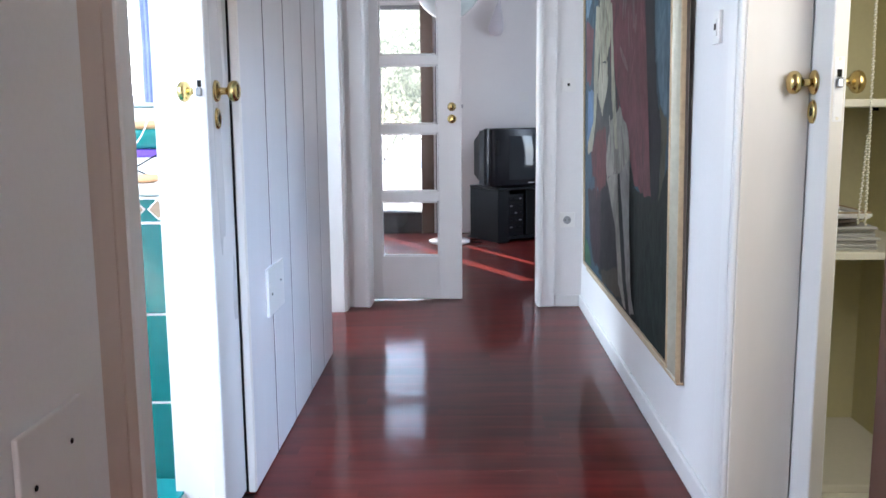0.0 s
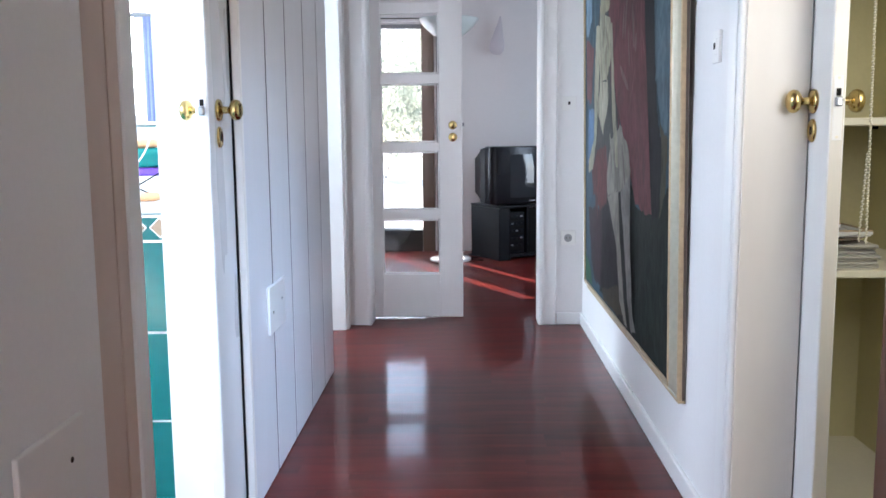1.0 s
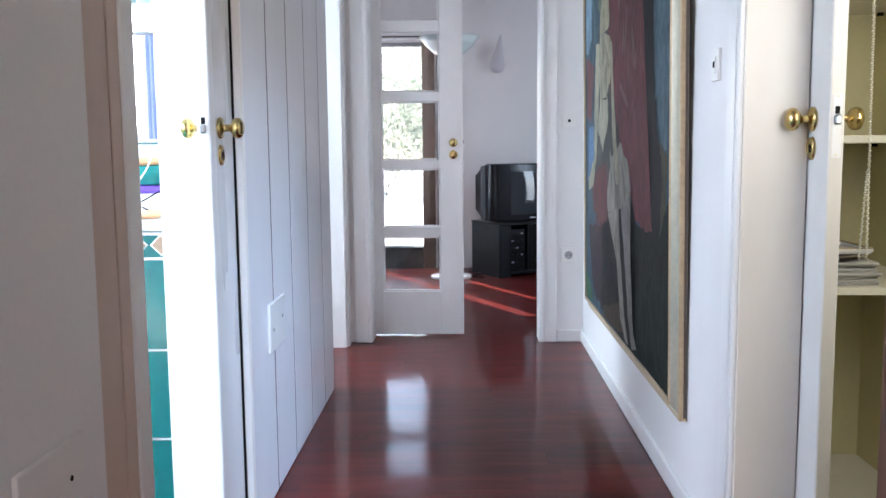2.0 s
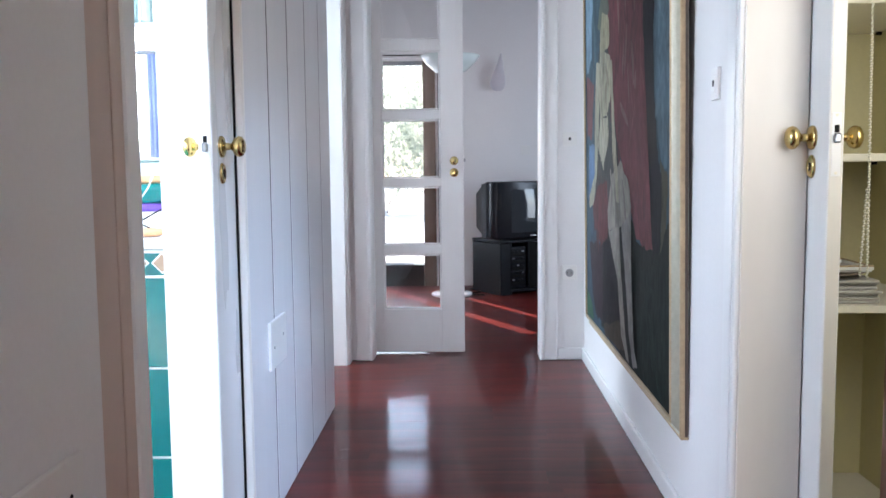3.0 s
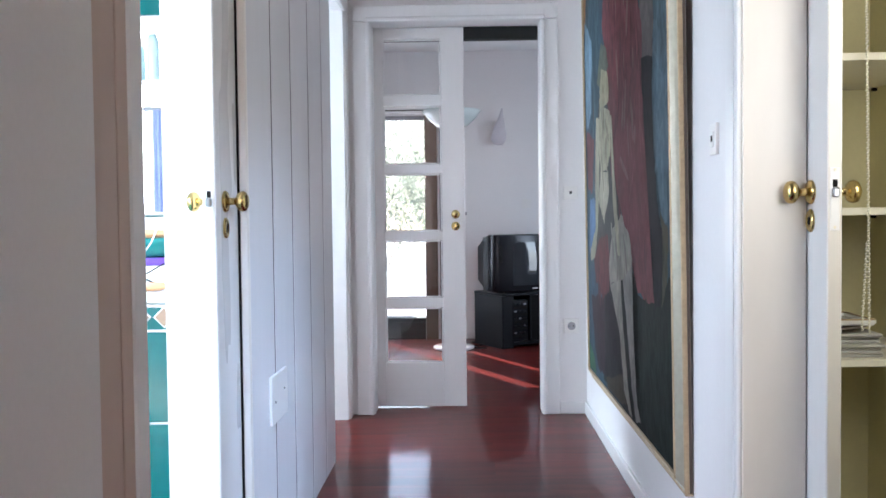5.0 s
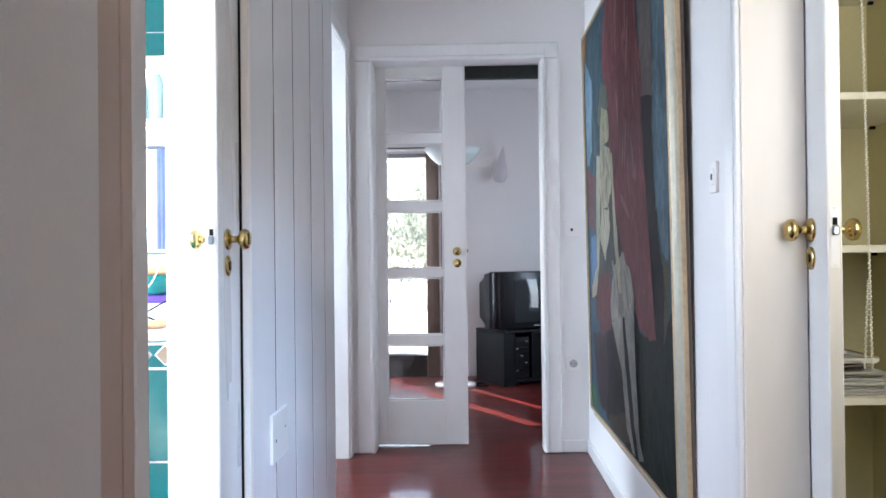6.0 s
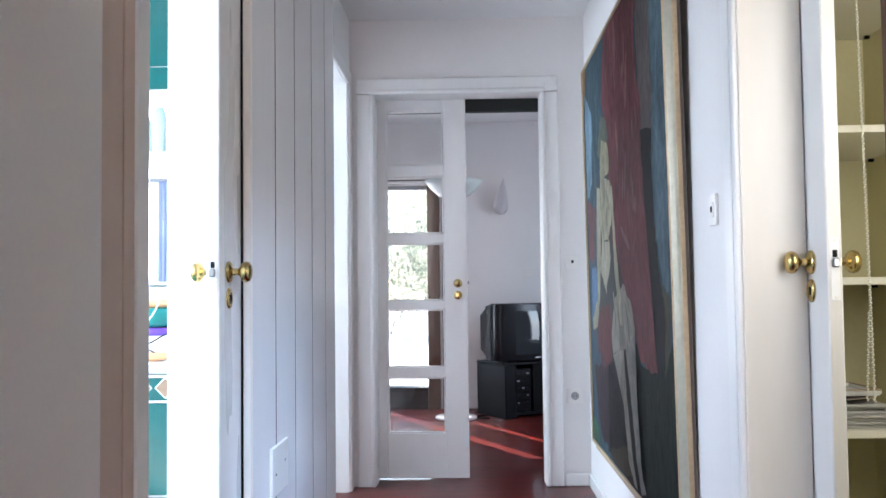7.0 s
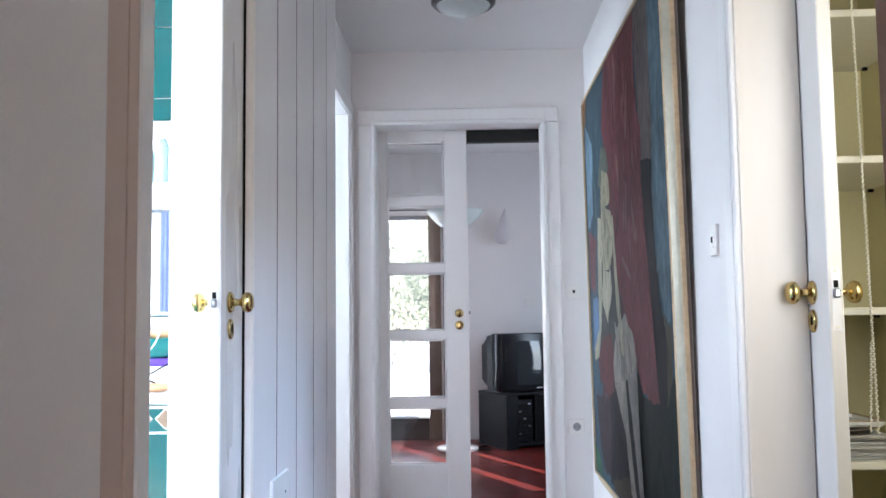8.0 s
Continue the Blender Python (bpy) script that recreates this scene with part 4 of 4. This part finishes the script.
fl = empty("floor_lamp", "torchiere floor lamp with frosted bowl and white base", "floor lamp", pose(-0.130, 7.05, 0.0))
part("base", lathe(bmesh.new(), [(0.155, 0.0), (0.165, 0.008), (0.165, 0.022), (0.15, 0.03), (0.03, 0.036), (0.012, 0.045)], steps=40), PORCELAIN, fl, "round white base")
part("pole", lathe(bmesh.new(), [(0.011, 0.04), (0.011, 1.76)], steps=16), PORCELAIN, fl)
part("shade", lathe(bmesh.new(), [(0.02, 1.745), (0.06, 1.752), (0.13, 1.785), (0.19, 1.84), (0.235, 1.90), (0.230, 1.905), (0.18, 1.85), (0.12, 1.80), (0.02, 1.765)], steps=48), FROST, fl, "frosted glass bowl shade")

# pale grey drop shape stands for a soft shadow on the far wall
sc = empty("wall_shadow_drop", "pale grey leaning drop for a soft shadow on the wall", "wall lamp", pose(0.262, FAR - 0.075, 1.735, 0, 7, 0))
part("shade", lathe(bmesh.new(), [(0.006, 0.25), (0.016, 0.20), (0.034, 0.13), (0.054, 0.06), (0.064, 0.0), (0.058, -0.035), (0.038, -0.058), (0.012, -0.066)],
                    Matrix.Diagonal((1, 0.75, 1, 1)), 28), MATTE, sc)
part("mount", lathe(bmesh.new(), [(0.03, 0.0), (0.03, 0.01), (0.012, 0.06)], pose(0, 0.073, 0.04, 90), 18), PLASTIC, sc)
cable = bpy.data.curves.new("cable", "CURVE")
cable.dimensions, cable.bevel_depth = "3D", 0.006
sp = cable.splines.new("BEZIER")
sp.bezier_points.add(3)
for bp_, co in zip(sp.bezier_points, ((0.02, 7.40, 0.007), (0.10, 7.22, 0.007), (0.02, 7.10, 0.007), (0.13, 7.02, 0.007))):
    bp_.co = co
    bp_.handle_left_type = bp_.handle_right_type = "AUTO"
cable.materials.append(TVBLACK)
tagged(new("power_cable", cable), "black power cable lying loose on the floor", "cable")

# ---- outside ----
setting(block("terrace", (-60, 7.85, -0.25), (60, 90, -0.12), TERRACE), "pale sunlit terrace and ground outside", "ground")
# unseen panels added to cut the sun into streaks on the floor
bm = bmesh.new()
for x0, x1 in ((-1.52, -1.25), (-6.0, -1.68)):
    box(bm, (x0, 9.0, -0.12), (x1, 9.12, 3.4))
setting(part("sun_blocker", bm, PLASTER), "plain unseen sun blocker with narrow gaps", "wall")


def shrub(x, y, r, seed):
    rng = random.Random(seed)
    s = empty("shrub", "loose green garden shrub in bright sun", "shrub", pose(x, y, -0.12), "garden shrubs")
    bm = bmesh.new()
    for k in range(6):
        a = rng.uniform(0, 6.28)
        tip = Vector((math.cos(a) * r * 0.6, math.sin(a) * r * 0.6, r * rng.uniform(1.0, 1.9)))
        side = Vector((math.sin(a), -math.cos(a), 0)) * 0.007
        v = [bm.verts.new(c) for c in (side, -side, Vector((0.007, 0.007, 0)), tip)]
        for f in ((0, 1, 3), (1, 2, 3), (2, 0, 3)):
            bm.faces.new([v[i] for i in f])
    part("stem", bm, BARK, s)
    bm = bmesh.new()
    for k in range(1900):
        d = Vector((rng.gauss(0, 1), rng.gauss(0, 1), rng.gauss(0, 1))).normalized()
        c = Vector((d.x * r, d.y * r, r * 1.2 + d.z * r * 1.1)) * 1.0
        c = Vector((0, 0, r * 1.2)).lerp(c, rng.uniform(0.5, 1.08) * (0.75 + 0.35 * noise.noise(d * 2 + Vector((seed, 0, 0)))))
        e = Euler((rng.uniform(0, 6), rng.uniform(0, 6), rng.uniform(0, 6))).to_matrix()
        L = rng.uniform(0.05, 0.10)
        bm.faces.new([bm.verts.new(c + e @ Vector(q) * L) for q in ((-1, 0, 0), (0, -0.45, 0.1), (1, 0, 0), (0, 0.45, 0.1))])
    part("foliage", bm, LEAF, s)


for k, (x, y, r) in enumerate(((-2.0, 22.0, 1.5), (-0.9, 25.0, 1.9), (-4.2, 25.0, 1.8), (-1.9, 30.0, 2.6), (0.9, 29.0, 2.3), (-2.4, 27.0, 2.3), (-1.3, 33.0, 2.9), (-3.2, 34.0, 3.4), (-0.4, 36.0, 3.6), (-2.2, 38.0, 3.9))):
    shrub(x, y, r, 20 + k)

# ---- pieces: tiles and floor boards ----
mesh_cache = {}


def piece_mesh(name, size, material, bevel):
    key = (name, tuple(round(s, 4) for s in size), material.name)
    if key not in mesh_cache:
        bm = box(bmesh.new(), (0, 0, 0), size, bevel)
        mesh = bpy.data.meshes.new(name)
        bm.to_mesh(mesh)
        bm.free()
        mesh.materials.append(material)
        mesh_cache[key] = mesh
    return mesh_cache[key]


def piece(name, size, material, parent, at, bevel=0.0015, tilt=(0, 0, 0)):
    ob = new(name, piece_mesh(name, size, material, bevel))
    ob.parent = parent
    ob.matrix_world = pose(*at, *tilt)
    return ob


T = 0.257
# counter front: three rows of tiles and a border with diamonds
for k in range(5):
    x = -0.806 - (k + 1) * 0.206
    for zz, hh in ((-0.004, 0.224), (0.228, 0.249), (0.485, 0.250)):
        piece("tile", (0.203, 0.008, hh), TEAL, vanity, (x, 2.396, zz))
    piece("border_tile", (0.203, 0.008, 0.070), TEAL, vanity, (x, 2.396, 0.742))
    for j in range(3):
        ob = piece("diamond_tile", (0.036, 0.004, 0.036), OCHRE, vanity, (x + 0.034 + 0.067 * j, 2.393, 0.752), tilt=(0, 45, 0))
        ob.matrix_world = pose(x + 0.034 + 0.067 * j, 2.3905, 0.777) @ pose(0, 0, 0, 0, 45) @ pose(-0.018, 0, -0.018)
        ob = piece("diamond_edge", (0.044, 0.003, 0.044), PORCELAIN, vanity, (0, 0, 0))
        ob.matrix_world = pose(x + 0.034 + 0.067 * j, 2.394, 0.777) @ pose(0, 0, 0, 0, 45) @ pose(-0.022, 0, -0.022)
    for zz in (0.7355, 0.8045):
        piece("border_strip", (0.205, 0.010, 0.007), PORCELAIN, vanity, (x, 2.3925, zz))
# wall above the counter, round the window
for row in range(7):
    z0 = 0.806 + row * T - 0.004
    for k in range(7):
        x0 = -0.806 - (k + 1) * 0.206
        if z0 + T > 1.05 and z0 < 1.745 and x0 + 0.2 < -0.97 and x0 > -1.64:
            if z0 < 1.06 and z0 + T > 1.066:
                piece("tile", (0.203, 0.008, 1.062 - z0), TEAL, bath_wall, (x0, 3.001, z0))
            elif z0 < 1.745 < z0 + T:
                piece("tile", (0.203, 0.008, z0 + T - 0.004 - 1.749), TEAL, bath_wall, (x0, 3.001, 1.749))
            continue
        piece("tile", (0.203, 0.008, min(T - 0.004, CEIL - z0)), TEAL, bath_wall, (x0, 3.001, z0))
# bathroom floor
for i in range(6):
    for j in range(9):
        piece("tile", (0.246, 0.246, 0.008), CYAN, floor_bath, (-0.78 - (i + 1) * 0.25, 2.39 - (j + 1) * 0.25 + 0.0, -0.0065))

# hall and living room floor: short red boards laid across the hall
floor = setting(empty("floor", "glossy dark red wooden floor boards laid across", "floor"), "", "")
rng = random.Random(7)


def lay(x0, x1, y0, y1, wide, lengths):
    y = y0
    while y < y1 - 0.01:
        w = min(wide, y1 - y)
        x = x0
        first = rng.choice(lengths) * rng.choice((0.4, 0.7, 1.0))
        n = 0
        while x < x1 - 0.01:
            length = min(first if n == 0 else rng.choice(lengths), x1 - x)
            if x1 - x - length < 0.12:
                length = x1 - x
            piece("floor_board", (length - 0.0001, w - 0.0001, 0.02), WOOD, floor, (x, y, -0.0205), 0.0,
                  (rng.uniform(-0.09, 0.09), 0, 0))
            x += length
            n += 1
        y += w


lay(-0.80, 0.80, 2.334, END, 0.118, (0.7, 0.9, 1.1))
lay(LX, RX, 0.9, 2.334, 0.118, (0.7, 0.9, 1.1))
lay(LX, RX, BACK, 0.9, 0.236, (1.2,))
lay(-0.80, 0.80, END, 4.82, 0.15, (0.8,))
lay(-3.0, 1.70, 4.82, FAR, 0.118, (0.9, 1.2, 1.5))
lay(-3.0, -0.80, 3.65, END, 0.204, (1.1, 1.4))
